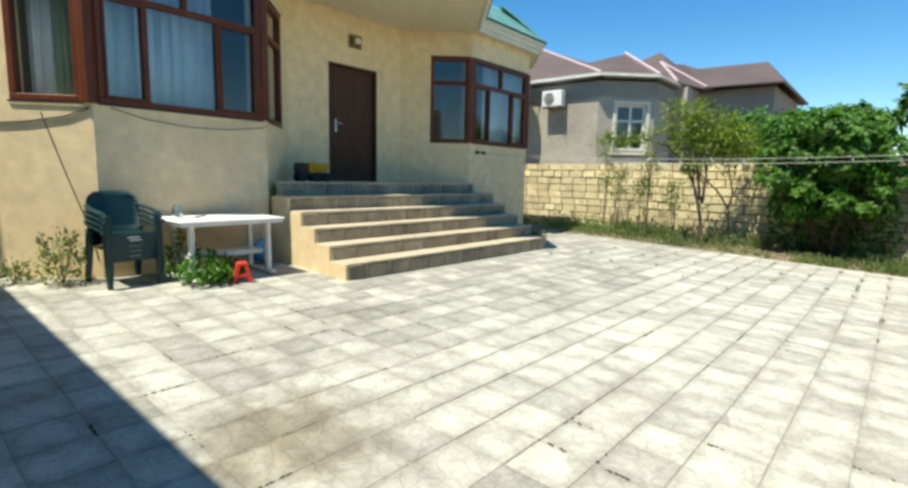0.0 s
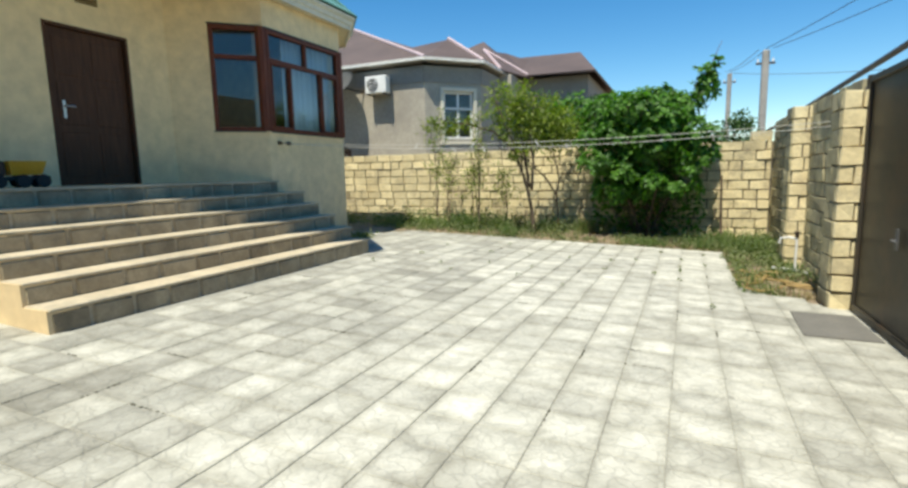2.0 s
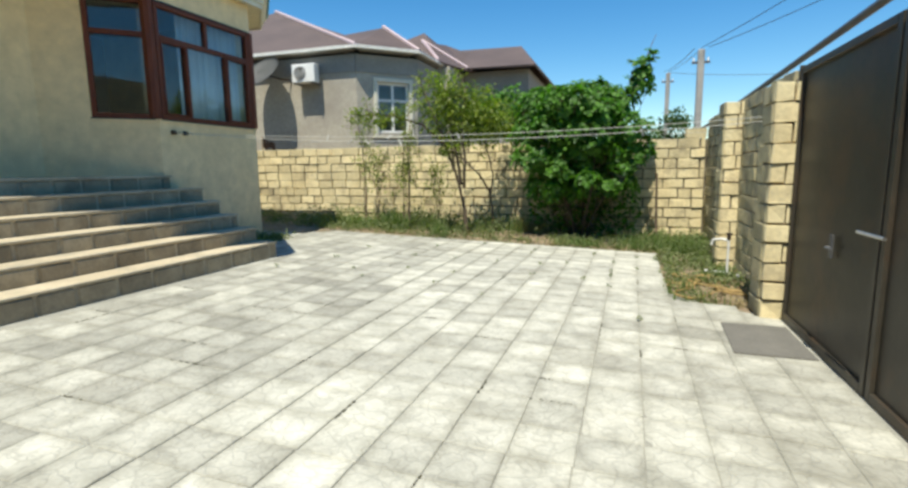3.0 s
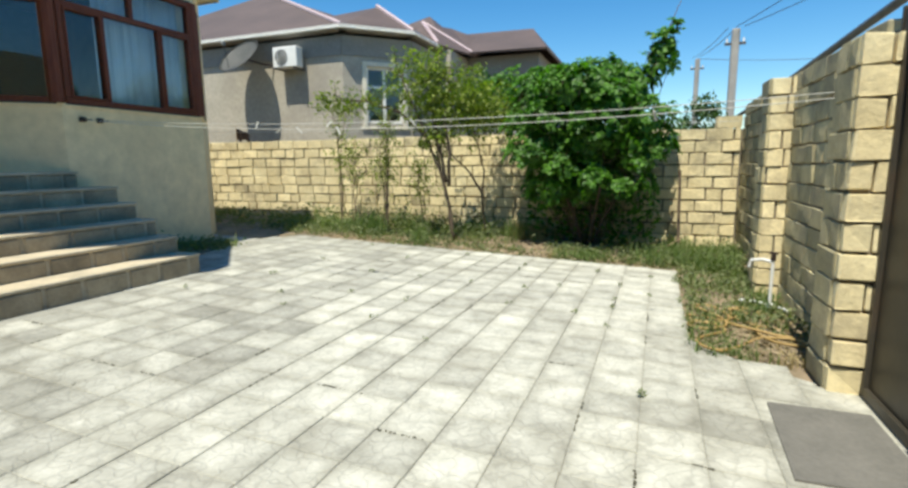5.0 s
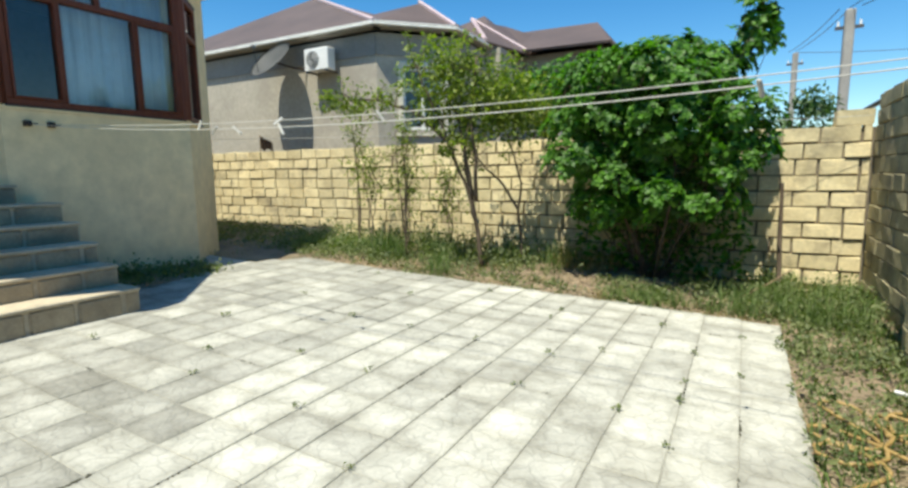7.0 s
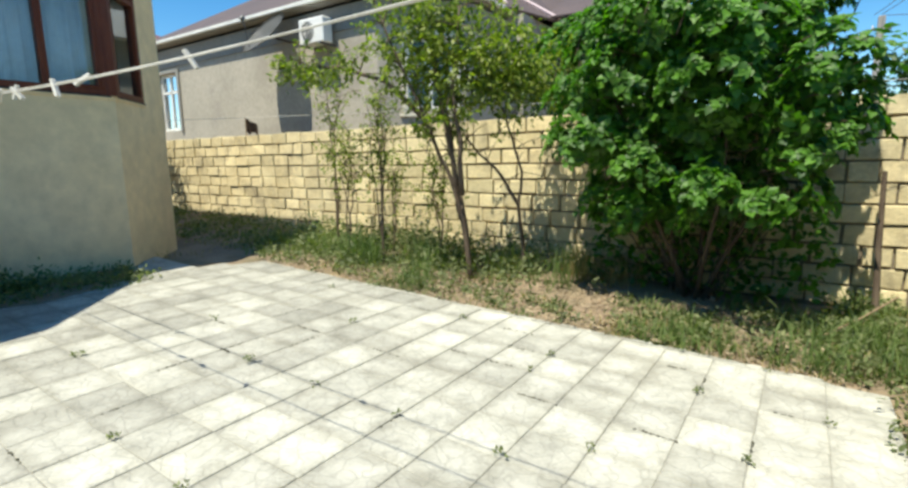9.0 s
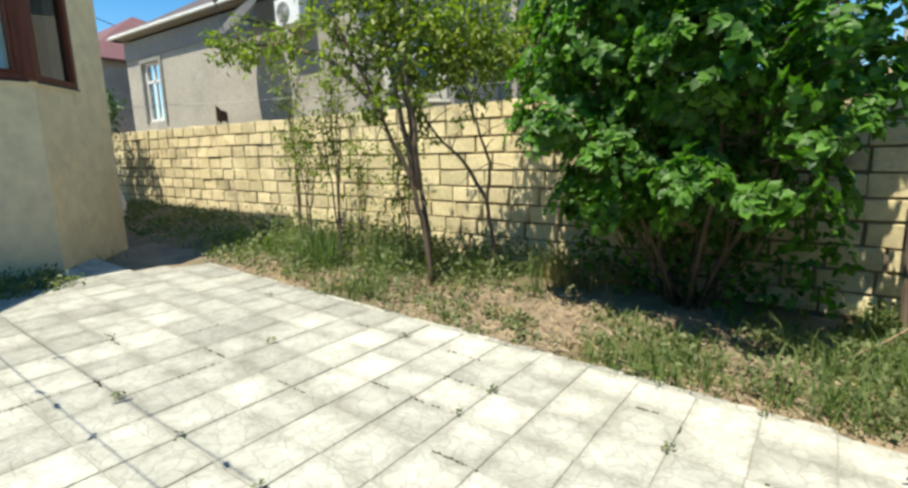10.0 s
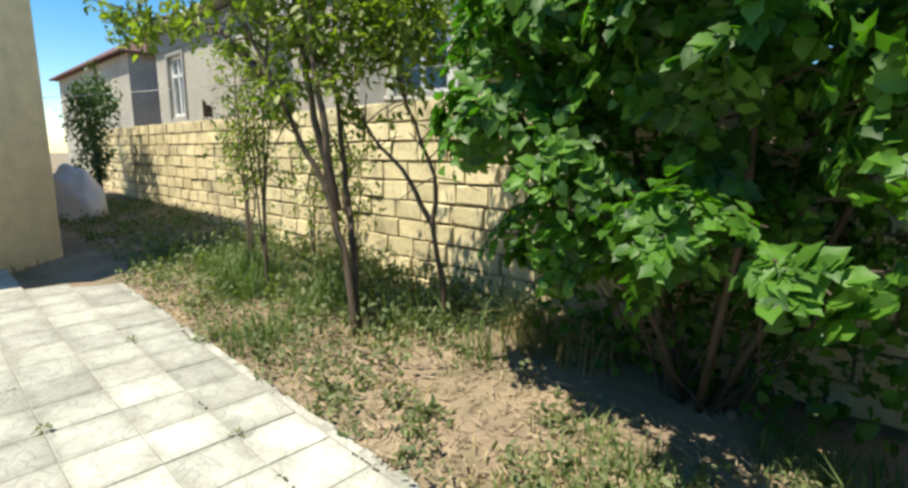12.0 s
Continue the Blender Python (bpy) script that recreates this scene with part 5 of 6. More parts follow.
# lobes of the crown: centre, radii, number of twig tips
LOBES = [((-1.2, 13.25, 1.75), (1.22, 0.55, 0.95), 70), ((-0.58, 13.15, 2.05), (0.46, 0.5, 0.6), 22), ((-1.85, 13.2, 2.2), (0.65, 0.5, 0.6), 26), ((-1.2, 13.25, 1.08), (1.0, 0.42, 0.32), 24),
         ((-1.1, 13.15, 2.66), (0.95, 0.68, 0.40), 56), ((-0.62, 13.05, 2.52), (0.42, 0.5, 0.40), 20), ((-1.85, 13.15, 2.62), (0.6, 0.55, 0.42), 28), ((-0.42, 13.1, 2.74), (0.26, 0.32, 0.26), 10), ((-1.6, 14.5, 2.75), (1.0, 0.5, 0.5), 34), ((-0.06, 12.95, 3.05), (0.15, 0.16, 0.42), 7), ((-2.7, 14.6, 2.75), (0.9, 0.6, 0.6), 30),
         ((-0.95, 12.2, 1.18), (0.22, 0.12, 0.18), 6), ((-0.52, 12.2, 1.08), (0.28, 0.12, 0.08), 5), ((-2.08, 12.5, 1.62), (0.38, 0.24, 0.2), 11), ((-1.6, 12.42, 1.42), (0.3, 0.2, 0.14), 6), ((-0.18, 12.45, 1.95), (0.33, 0.3, 0.4), 18),
         ((-1.0, 12.35, 2.12), (0.4, 0.2, 0.2), 11), ((-1.6, 12.4, 2.2), (0.45, 0.25, 0.24), 14), ((-0.8, 12.38, 2.42), (0.40, 0.22, 0.24), 14), ((-1.3, 12.3, 2.65), (0.5, 0.2, 0.25), 14), ((-2.15, 12.75, 2.1), (0.3, 0.25, 0.25), 8), ((-1.75, 12.75, 1.0), (0.4, 0.25, 0.18), 7), ((-1.3, 12.55, 1.75), (0.3, 0.15, 0.14), 5), ((-0.26, 12.38, 1.62), (0.22, 0.16, 0.32), 8), ((-0.75, 12.4, 1.85), (0.3, 0.15, 0.14), 5), ((-1.15, 12.45, 2.0), (0.3, 0.15, 0.14), 5)]
boughs, inner = [], []
for c, r, cnt in LOBES:
    c = Vector(c)
    got = 0
    for _ in range(cnt * 14):
        if got >= cnt:
            break
        d = rnd_dir()
        k = random.uniform(0.86, 1.06) * (1 + 0.2 * noise.noise(c + d * 2.5))
        p = Vector((c.x + d.x * r[0] * k, c.y + d.y * r[1] * k, c.z + d.z * r[2] * k))
        if p.z < 0.74 or any((p - q).length < 0.2 for q, _ in boughs):
            continue
        boughs.append((p, d))
        got += 1
    for _ in range(int(r[0] * r[1] * r[2] * 1100) + 15):
        d = rnd_dir()
        k = 0.85 * random.random() ** 0.4
        inner.append((Vector((c.x + d.x * r[0] * k, c.y + d.y * r[1] * k, c.z + d.z * r[2] * k)), d))
for i in range(7):
    t = i / 6
    boughs.append((Vector((-0.36 + 0.52 * t, 13.0, 2.75 + 0.80 * t)), Vector((0.3, -0.2, 1)).normalized()))
bm = bmesh.new()
for k in range(5):
    a = k * 1.26
    top = Vector((-1.15 + 1.0 * math.cos(a), 13.1 + 0.55 * math.sin(a), random.uniform(2.2, 3.0)))
    mid = root.lerp(top, 0.45) + Vector((0.12 * math.cos(a + 1), 0.12 * math.sin(a), -0.1))
    tube(bm, [root + Vector((0.08 * math.cos(a), 0.08 * math.sin(a), 0)), root.lerp(mid, 0.5), mid, mid.lerp(top, 0.5) + Vector((0, 0, 0.06)), top], 0.026, 0.010, 7)
tube(bm, [(-0.6, 13.0, 2.0), (-0.25, 13.0, 2.8), (-0.05, 13.0, 3.3), (0.17, 13.0, 3.86)], 0.02, 0.005, 5)
smooth(part("trunk", bm, M["bark"], bush))
bm = bmesh.new()
for _ in range(30):
    p = root + Vector((random.uniform(-0.25, 0.25), random.uniform(-0.1, 0.3), 0))
    q = Vector((random.uniform(-2.1, -0.2), random.uniform(12.9, 13.7), random.uniform(0.8, 1.5)))
    tube(bm, [p, p.lerp(q, 0.4) + Vector((0, 0, -0.1)) + rnd_dir() * 0.08, q], 0.008, 0.004, 4)
for _ in range(900):
    inner.append((Vector((random.uniform(-2.3, 0.0), random.uniform(13.3, 13.85), random.uniform(0.02, 1.05))), rnd_dir()))
for p, d in boughs:
    way_in = (Vector((-1.15, 13.2, p.z + 0.1)) - p).normalized() if p.z < 2.7 else Vector((-0.45, 0.1, -1)).normalized()
    tube(bm, [p + way_in * 0.38 - Vector((0, 0, 0.06)), p + way_in * 0.16, p + d * 0.06], 0.007, 0.003, 4)
part("twig", bm, M["bark"], bush)["kind"] = "stuff"


def bough_leaves(boughs, inner, size):
    """Leafy shoots: each bough carries a dome of short shoots whose leaves overlap like shingles, with gaps between the boughs."""
    out = []
    for p, d in boughs:
        ax = (d + Vector((0, -0.1, 0.55)) + rnd_dir() * 0.25).normalized()
        e1 = ax.orthogonal().normalized()
        e2 = ax.cross(e1)
        reach = random.uniform(0.15, 0.27)
        big = size * random.uniform(0.85, 1.2)
        for sh in range(random.randint(7, 11)):
            a = random.uniform(0, 6.283)
            w = (e1 * math.cos(a) + e2 * math.sin(a) + ax * random.uniform(-0.1, 0.7)).normalized()
            sd = w.cross(ax)
            sd = sd.normalized() if sd.length > 0.1 else e1
            ln = reach * random.uniform(0.6, 1.25)
            for i in range(7):
                t = (i + random.random() * 0.6) / 7
                q = p + w * ln * t - ax * (0.35 * ln * t * t)
                side = 1 if i % 2 else -1
                dd = (w * (0.3 + 0.8 * t) + sd * side * (1.0 - 0.5 * t) - Vector((0, 0, 0.22)) + rnd_dir() * 0.4).normalized()
                out.append((q, dd, (ax + Vector((0, 0, 0.5)) + rnd_dir() * 0.55).normalized(), big * random.uniform(0.6, 1.2) * (1.1 - 0.3 * t)))
    for p, d in inner:
        out.append((p, (rnd_dir() + Vector((0, 0, -0.3))).normalized(), (Vector((0, 0, 1)) + d * 0.5 + rnd_dir() * 0.8).normalized(), size * random.uniform(0.8, 1.3)))
    return out


leaf_mesh(bough_leaves(boughs, inner, 0.072), "broad", "crown", M["leaf"], bush)


def stemmed_tree(name, label, stems, foliage, per, spread, size, material, r0):
    tree = empty(name, pose(0, 0, 0), label, "tree")
    twigs = bmesh.new()
    tips = []
    for pts in stems:
        pts = [Vector(p) for p in pts]
        fine = []
        for a, b in zip(pts, pts[1:]):
            for i in range(4):
                fine.append(a.lerp(b, i / 4) + Vector((random.uniform(-1, 1), random.uniform(-1, 1), 0)) * 0.012)
        fine.append(pts[-1])
        smooth(part("stem" if len(stems) > 1 else "trunk", tube(bmesh.new(), fine, r0, r0 * 0.25, 7), M["bark"], tree))
        for q in fine[len(fine) // 2:]:
            for _ in range(2):
                d = (rnd_dir() + Vector((0, 0, 0.4))).normalized()
                e = q + d * random.uniform(0.15, 0.4)
                tube(twigs, [q, q.lerp(e, 0.5) + Vector((0, 0, 0.02)), e], r0 * 0.28, 0.003, 4)
                if q.z > foliage[0]:
                    tips.append((e, d))
                    tips.append((q.lerp(e, 0.5), d))
    part("twig", twigs, M["bark"], tree)["kind"] = "stuff"
    for c, r, cnt in foliage[1]:
        for _ in range(cnt):
            d = rnd_dir()
            k = random.uniform(0.3, 1.0)
            tips.append((Vector((c[0] + d.x * r[0] * k, c[1] + d.y * r[1] * k, c[2] + d.z * r[2] * k)), d))
    leaf_mesh(cluster_leaves(tips, per, spread, size), "long", "crown", material, tree)
    return tree


gz = G(-3.4, 12.6) - 0.05
stemmed_tree("fruit_tree", "young fruit tree with several bare stems and olive leaves", [
    [(-3.38, 12.55, gz), (-3.47, 12.5, 0.75), (-3.57, 12.4, 1.24), (-3.68, 12.22, 1.7), (-3.88, 12.0, 2.4), (-4.1, 11.85, 3.0)],
    [(-3.41, 12.58, gz), (-3.54, 12.62, 0.8), (-3.70, 12.7, 1.35), (-3.82, 12.7, 2.1), (-3.75, 12.7, 3.0)],
    [(-3.74, 12.15, 1.9), (-4.15, 12.0, 2.3), (-4.75, 11.9, 2.5), (-5.4, 11.75, 2.52)],
    [(-3.44, 12.42, 1.05), (-3.36, 12.3, 1.6), (-3.42, 12.25, 2.2), (-3.35, 12.3, 3.0)],
    [(-3.5, 12.45, 1.1), (-3.56, 12.35, 1.7), (-3.66, 12.3, 2.3), (-3.7, 12.3, 2.9)]],
    (1.75, [((-3.95, 12.1, 2.65), (0.6, 0.4, 0.55), 80), ((-3.5, 12.4, 2.35), (0.55, 0.4, 0.5), 90), ((-4.9, 11.9, 2.5), (0.4, 0.3, 0.16), 26), ((-5.4, 11.75, 2.5), (0.3, 0.2, 0.12), 16), ((-3.8, 12.3, 3.1), (0.7, 0.4, 0.3), 70), ((-3.1, 12.7, 2.5), (0.5, 0.45, 0.55), 150), ((-3.75, 12.2, 1.9), (0.25, 0.2, 0.2), 14), ((-3.5, 12.6, 2.75), (0.8, 0.5, 0.5), 50)]), 9, 0.13, 0.078, M["leaf_olive"], 0.034)
stemmed_tree("fruit_tree", "thin leaning fruit tree with sparse leaves against the wall", [
    [(-2.98, 13.15, gz), (-3.02, 13.0, 0.9), (-2.95, 12.95, 1.29), (-3.02, 12.75, 1.8), (-3.2, 12.6, 2.4)],
    [(-3.01, 13.0, 0.9), (-3.22, 12.95, 1.25), (-3.55, 12.85, 1.6), (-3.8, 12.85, 1.95)]],
    (1.7, [((-3.1, 12.8, 2.3), (0.45, 0.4, 0.4), 90), ((-2.75, 13.3, 2.45), (0.5, 0.4, 0.5), 110)]), 9, 0.13, 0.072, M["leaf_olive"], 0.024)
for x, y, h, n in ((-4.7, 12.5, 2.2, 4), (-6.0, 12.95, 2.5, 3), (-5.6, 12.8, 1.7, 3), (-4.3, 13.2, 1.4, 3), (-5.2, 13.3, 1.5, 2)):
    z0 = G(x, y) - 0.05
    stems = [[(x, y, z0), (x + random.uniform(-.06, .06), y, h * 0.4), (x + random.uniform(-.12, .12), y + random.uniform(-.1, .1), h * 0.75), (x + random.uniform(-.2, .2), y + random.uniform(-.1, .1), h)] for _ in range(n)]
    stemmed_tree("sapling", "thin half-dry sapling in front of the wall", stems, (0.5, [((x, y, h), (0.14, 0.14, 0.16), 12), ((x, y, h * 0.7), (0.16, 0.14, h * 0.22), 7)]), 5, 0.09, 0.058, M["leaf_olive"], 0.013)
stemmed_tree("shade_tree", "leafy tree standing beyond the house corner", [[(-13.7, 13.3, 0.4), (-13.7, 13.3, 1.6), (-13.4, 13.3, 2.4), (-12.6, 13.2, 2.9)], [(-13.7, 13.3, 1.2), (-14.1, 13.3, 2.2), (-14.4, 13.2, 2.9)]],
             (1.5, [((-13.3, 13.2, 2.2), (1.4, 0.45, 0.75), 150), ((-12.6, 13.1, 2.55), (1.0, 0.4, 0.3), 60), ((-13.9, 13.3, 1.3), (0.8, 0.35, 0.6), 110)]), 8, 0.18, 0.10, M["leaf_far"], 0.06)
stemmed_tree("shade_tree", "green tree behind the garden wall", [[(0.9, 17.5, -0.1), (0.9, 17.5, 1.4), (0.8, 17.5, 2.4)], [(0.9, 17.5, 1.0), (0.3, 17.6, 1.9), (0.0, 17.6, 2.5)]],
             (1.4, [((0.75, 17.5, 2.25), (0.75, 0.6, 0.5), 110), ((1.0, 17.4, 2.7), (0.35, 0.35, 0.3), 40), ((0.1, 17.5, 2.0), (0.5, 0.5, 0.4), 50)]), 8, 0.18, 0.11, M["leaf_far"], 0.06)
stemmed_tree("shade_tree", "dark green tree between the wall and the house", [[(-4.2, 16.6, -0.1), (-4.2, 16.6, 1.6), (-4.0, 16.6, 2.8)]],
             (1.8, [((-4.2, 16.3, 3.0), (1.0, 0.6, 0.85), 200), ((-3.0, 15.6, 2.8), (1.0, 0.6, 0.72), 180)]), 8, 0.2, 0.11, M["leaf_far"], 0.06)


def clump(x, y, r, h, cnt, size, out, zoff=-0.03):
    for _ in range(cnt):
        a, q = random.uniform(0, 6.283), r * math.sqrt(random.random())
        px, py = x + q * math.cos(a), y + q * math.sin(a)
        z = G(px, py) + zoff + random.uniform(0.02, h) * (1 - 0.5 * (q / r) ** 2)
        out.append((Vector((px, py, z)), (rnd_dir() + Vector((0, 0, 0.7))).normalized(), (Vector((0, 0, 1)) + rnd_dir()).normalized(), size * random.uniform(0.6, 1.4)))


# weeds by the house, in the bed and beside the wall
house_plants = []
for x, y, r, h, cnt, lab in ((-6.05, 2.53, 0.30, 0.36, 620, "low leafy green plant beside the table"), (-6.2, 2.85, 0.25, 0.26, 300, "low leafy green plant beside the table"),
                             (-6.55, 2.48, 0.20, 0.62, 260, "straggling green plant under the table"), (-6.85, 1.35, 0.22, 0.66, 300, "tall dusty weed against the plaster"), (-7.2, 1.0, 0.2, 0.28, 120, "low dusty weed against the plaster")):
    e = empty("weed_plant", pose(x, y, G(x, y)), lab, "plant")
    spots = []
    clump(0, 0, r, h, cnt, 0.065, spots, 0.0)
    spots = [(Vector((p.x, p.y, max(0.01, p.z))), w, u, s) for p, w, u, s in spots]
    leaf_mesh(spots, "long", "foliage", M["leaf"] if y > 2 else M["weed"], e)
    bm = bmesh.new()
    for _ in range(9):
        a = random.uniform(0, 6.283)
        tube(bm, [(0, 0, -0.02), (0.4 * r * math.cos(a), 0.4 * r * math.sin(a), h * 0.5), (r * 0.8 * math.cos(a), r * 0.8 * math.sin(a), h * 0.9)], 0.006, 0.002, 4)
    part("stem", bm, M["twig"], e)

spots = []
for _ in range(160):
    x = random.uniform(-7.4, -2.6)
    clump(x, random.uniform(12.2, 13.8), random.uniform(0.08, 0.2), random.uniform(0.15, 0.58), 26, 0.055, spots)
for _ in range(300):
    clump(random.uniform(-12.5, -6.2), random.uniform(11.9, 13.85), random.uniform(0.08, 0.22), random.uniform(0.05, 0.26), 20, 0.05, spots)
for _ in range(60):
    clump(random.uniform(-6.6, -2.2), random.uniform(11.68, 12.2), random.uniform(0.06, 0.13), random.uniform(0.06, 0.24), 18, 0.045, spots)
for _ in range(50):
    clump(random.uniform(-2.0, 0.5), random.uniform(11.7, 12.9), random.uniform(0.06, 0.14), random.uniform(0.06, 0.22), 18, 0.045, spots)
for _ in range(40):
    clump(random.uniform(-4.4, -2.8), random.uniform(12.2, 13.7), 0.14, random.uniform(0.15, 0.4), 26, 0.05, spots)
for _ in range(55):
    clump(random.uniform(-5.6, -2.4), random.uniform(13.1, 13.8), 0.12, random.uniform(0.3, 0.6), 34, 0.055, spots)
for _ in range(46):
    clump(random.uniform(-1.6, 1.1), random.uniform(11.85, 12.8), 0.14, random.uniform(0.08, 0.28), 26, 0.05, spots)
for _ in range(60):
    clump(random.uniform(0.0, 1.2), random.uniform(12.3, 13.8), 0.15, random.uniform(0.1, 0.42), 24, 0.05, spots)
for _ in range(130):
    clump(random.uniform(-6.88, -6.15), random.uniform(8.8, 10.4), 0.12, random.uniform(0.05, 0.20), 20, 0.045, spots)
for _ in range(24):
    clump(random.uniform(-6.9, -6.5), random.uniform(8.75, 9.6), 0.13, random.uniform(0.12, 0.30), 26, 0.05, spots)
for _ in range(170):
    clump(random.uniform(0.28, 1.2), random.uniform(8.9, 13.6), 0.14, random.uniform(0.06, 0.24), 24, 0.045, spots)
for _ in range(40):
    clump(random.uniform(-6.3, -4.3), random.uniform(11.8, 12.6), 0.14, random.uniform(0.1, 0.36), 26, 0.05, spots)
for _ in range(26):
    clump(random.uniform(-4.0, -2.0), random.uniform(11.85, 12.2), 0.10, random.uniform(0.05, 0.16), 20, 0.045, spots)
weeds = empty("weeds", pose(0, 0, 0), "grey-green weeds growing in the bed and along the wall", "weeds", kind="stuff")
leaf_mesh(spots, "long", "weed_leaves", M["weed"], weeds)["kind"] = "stuff"


def blades(name, material, label, areas, seed):
    rs = random.Random(seed)
    verts, faces = [], []
    for x0, x1, y0, y1, cnt, h in areas:
        for _ in range(cnt):
            x, y = rs.uniform(x0, x1), rs.uniform(y0, y1)
            if noise.noise((x * 1.3, y * 1.3, seed)) < rs.uniform(-0.12, 0.35):
                continue
            z = G(x, y) - 0.06
            a, hh, ln = rs.uniform(0, 6.283), h * rs.uniform(0.4, 1.3), rs.uniform(0.1, 1.1)
            w = rs.uniform(0.003, 0.007)
            dx, dy = math.cos(a), math.sin(a)
            i = len(verts)
            verts += [(x - dy * w, y + dx * w, z), (x + dy * w, y - dx * w, z), (x + dx * hh * ln * 0.35 + dy * w * 0.7, y + dy * hh * ln * 0.35 - dx * w * 0.7, z + hh * 0.6),
                      (x + dx * hh * ln * 0.35 - dy * w * 0.7, y + dy * hh * ln * 0.35 + dx * w * 0.7, z + hh * 0.6), (x + dx * hh * ln, y + dy * hh * ln, z + hh * (1.05 - 0.45 * ln))]
            faces += [(i, i + 1, i + 2, i + 3), (i + 3, i + 2, i + 4)]
    me = bpy.data.meshes.new(name)
    me.from_pydata(verts, [], faces)
    me.materials.append(material)
    return tagged(new(name, me), label, "grass", kind="stuff")


blades("grass", M["grass"], "sparse green grass in the bed and by the wall", [(-7.5, -2.4, 12.5, 13.85, 2400, 0.24), (0.25, 1.2, 8.3, 13.5, 5200, 0.2), (-1.5, 0.6, 11.68, 12.7, 4200, 0.2), (-0.9, 0.7, 12.3, 13.4, 2200, 0.17), (0.1, 1.2, 12.4, 13.85, 3400, 0.28), (-6.6, -3.6, 11.68, 13.2, 4200, 0.3), (-6.2, -2.0, 11.66, 12.0, 700, 0.10), (-5.4, -4.0, 12.2, 13.0, 1300, 0.5), (-3.6, -2.3, 12.8, 13.6, 1400, 0.5), (-0.4, 1.1, 11.75, 12.7, 1600, 0.36), (-14, -6.3, 11.9, 13.8, 2600, 0.14)], 3)
blades("dry_grass", M["dry_grass"], "dry yellow grass and straw on the soil", [(-8, 1.1, 11.85, 13.85, 5200, 0.13), (-3.6, 0.6, 11.75, 12.9, 2800, 0.12), (0.3, 1.2, 8.3, 9.9, 1800, 0.12), (-6.4, 0.2, 11.66, 12.0, 2800, 0.08), (-7.9, -6.9, 10.3, 11.7, 300, 0.12), (-3.0, -1.6, 13.2, 13.85, 900, 0.4)], 5)
# flattened straw litter
rs = random.Random(9)
bm = bmesh.new()
for _ in range(5200):
    x, y = (rs.uniform(-5.6, 0.4), rs.uniform(11.66, 13.0)) if rs.random() < 0.75 else (rs.uniform(0.3, 1.15), rs.uniform(8.4, 9.9))
    a, l2 = rs.uniform(0, 6.283), rs.uniform(0.015, 0.05)
    z = G(x, y) + rs.uniform(-0.03, 0.02)
    tx, ty = l2 * math.cos(a), l2 * math.sin(a)
    vs = [bm.verts.new(v) for v in ((x - tx, y - ty, z), (x + tx, y + ty, z + rs.uniform(0, 0.03)), (x + tx + 0.006 * math.sin(a), y + ty + 0.006, z + 0.02), (x - tx + 0.006, y - ty - 0.006 * math.cos(a), z + 0.006))]
    bm.faces.new(vs)
tagged(new("straw_litter", mesh_of("straw_litter", bm, M["straw"])), "dry leaves and straw scattered on the soil", "litter", kind="stuff")

# weathered stake leaning on the wall beside the bush, clods and stones in the bed
thing("stake", tube(bmesh.new(), [(0.36, 13.45, -0.12), (0.34, 13.62, 0.6), (0.33, 13.72, 1.28)], 0.03, 0.022, 7), M["bark"], "weathered wooden stake beside the bush", "stake")
thing("stick", tube(bmesh.new(), [(-0.05, 12.55, 0.0), (0.2, 12.8, 0.12), (0.45, 13.1, 0.26)], 0.008, sides=5), M["twig"], "thin dry stick lying in the weeds", "stick")
bm = bmesh.new()
for _ in range(240):
    x, y = rs.uniform(-4.5, 0.4), rs.uniform(11.8, 13.7)
    r2 = rs.uniform(0.008, 0.035)
    bmesh.ops.create_icosphere(bm, subdivisions=1, radius=r2, matrix=pose(x, y, G(x, y) - 0.02, rs.uniform(0, 90), rs.uniform(0, 90), 0) @ Matrix.Diagonal((1.3, 1, 0.7, 1)))
tagged(new("clods", mesh_of("clods", bm, M["soil"])), "small clods and stones on the dry soil", "clods", kind="stuff")


# ---- blocks of the yard walls ----
def block_mesh(name, seed, material):
    rs = random.Random(seed)
    bm = bmesh.new()
    bmesh.ops.create_cube(bm, size=1.0)
    for v in bm.verts:
        v.co += Vector((rs.uniform(-.014, .014), rs.uniform(-.03, .03), rs.uniform(-.03, .03)))
    bmesh.ops.bevel(bm, geom=bm.edges[:], offset=0.035, segments=1, affect="EDGES")
    for v in bm.verts:
        v.co += Vector((rs.uniform(-.011, .011), rs.uniform(-.035, .035), rs.uniform(-.028, .028)))
    return mesh_of(name, bm, material)


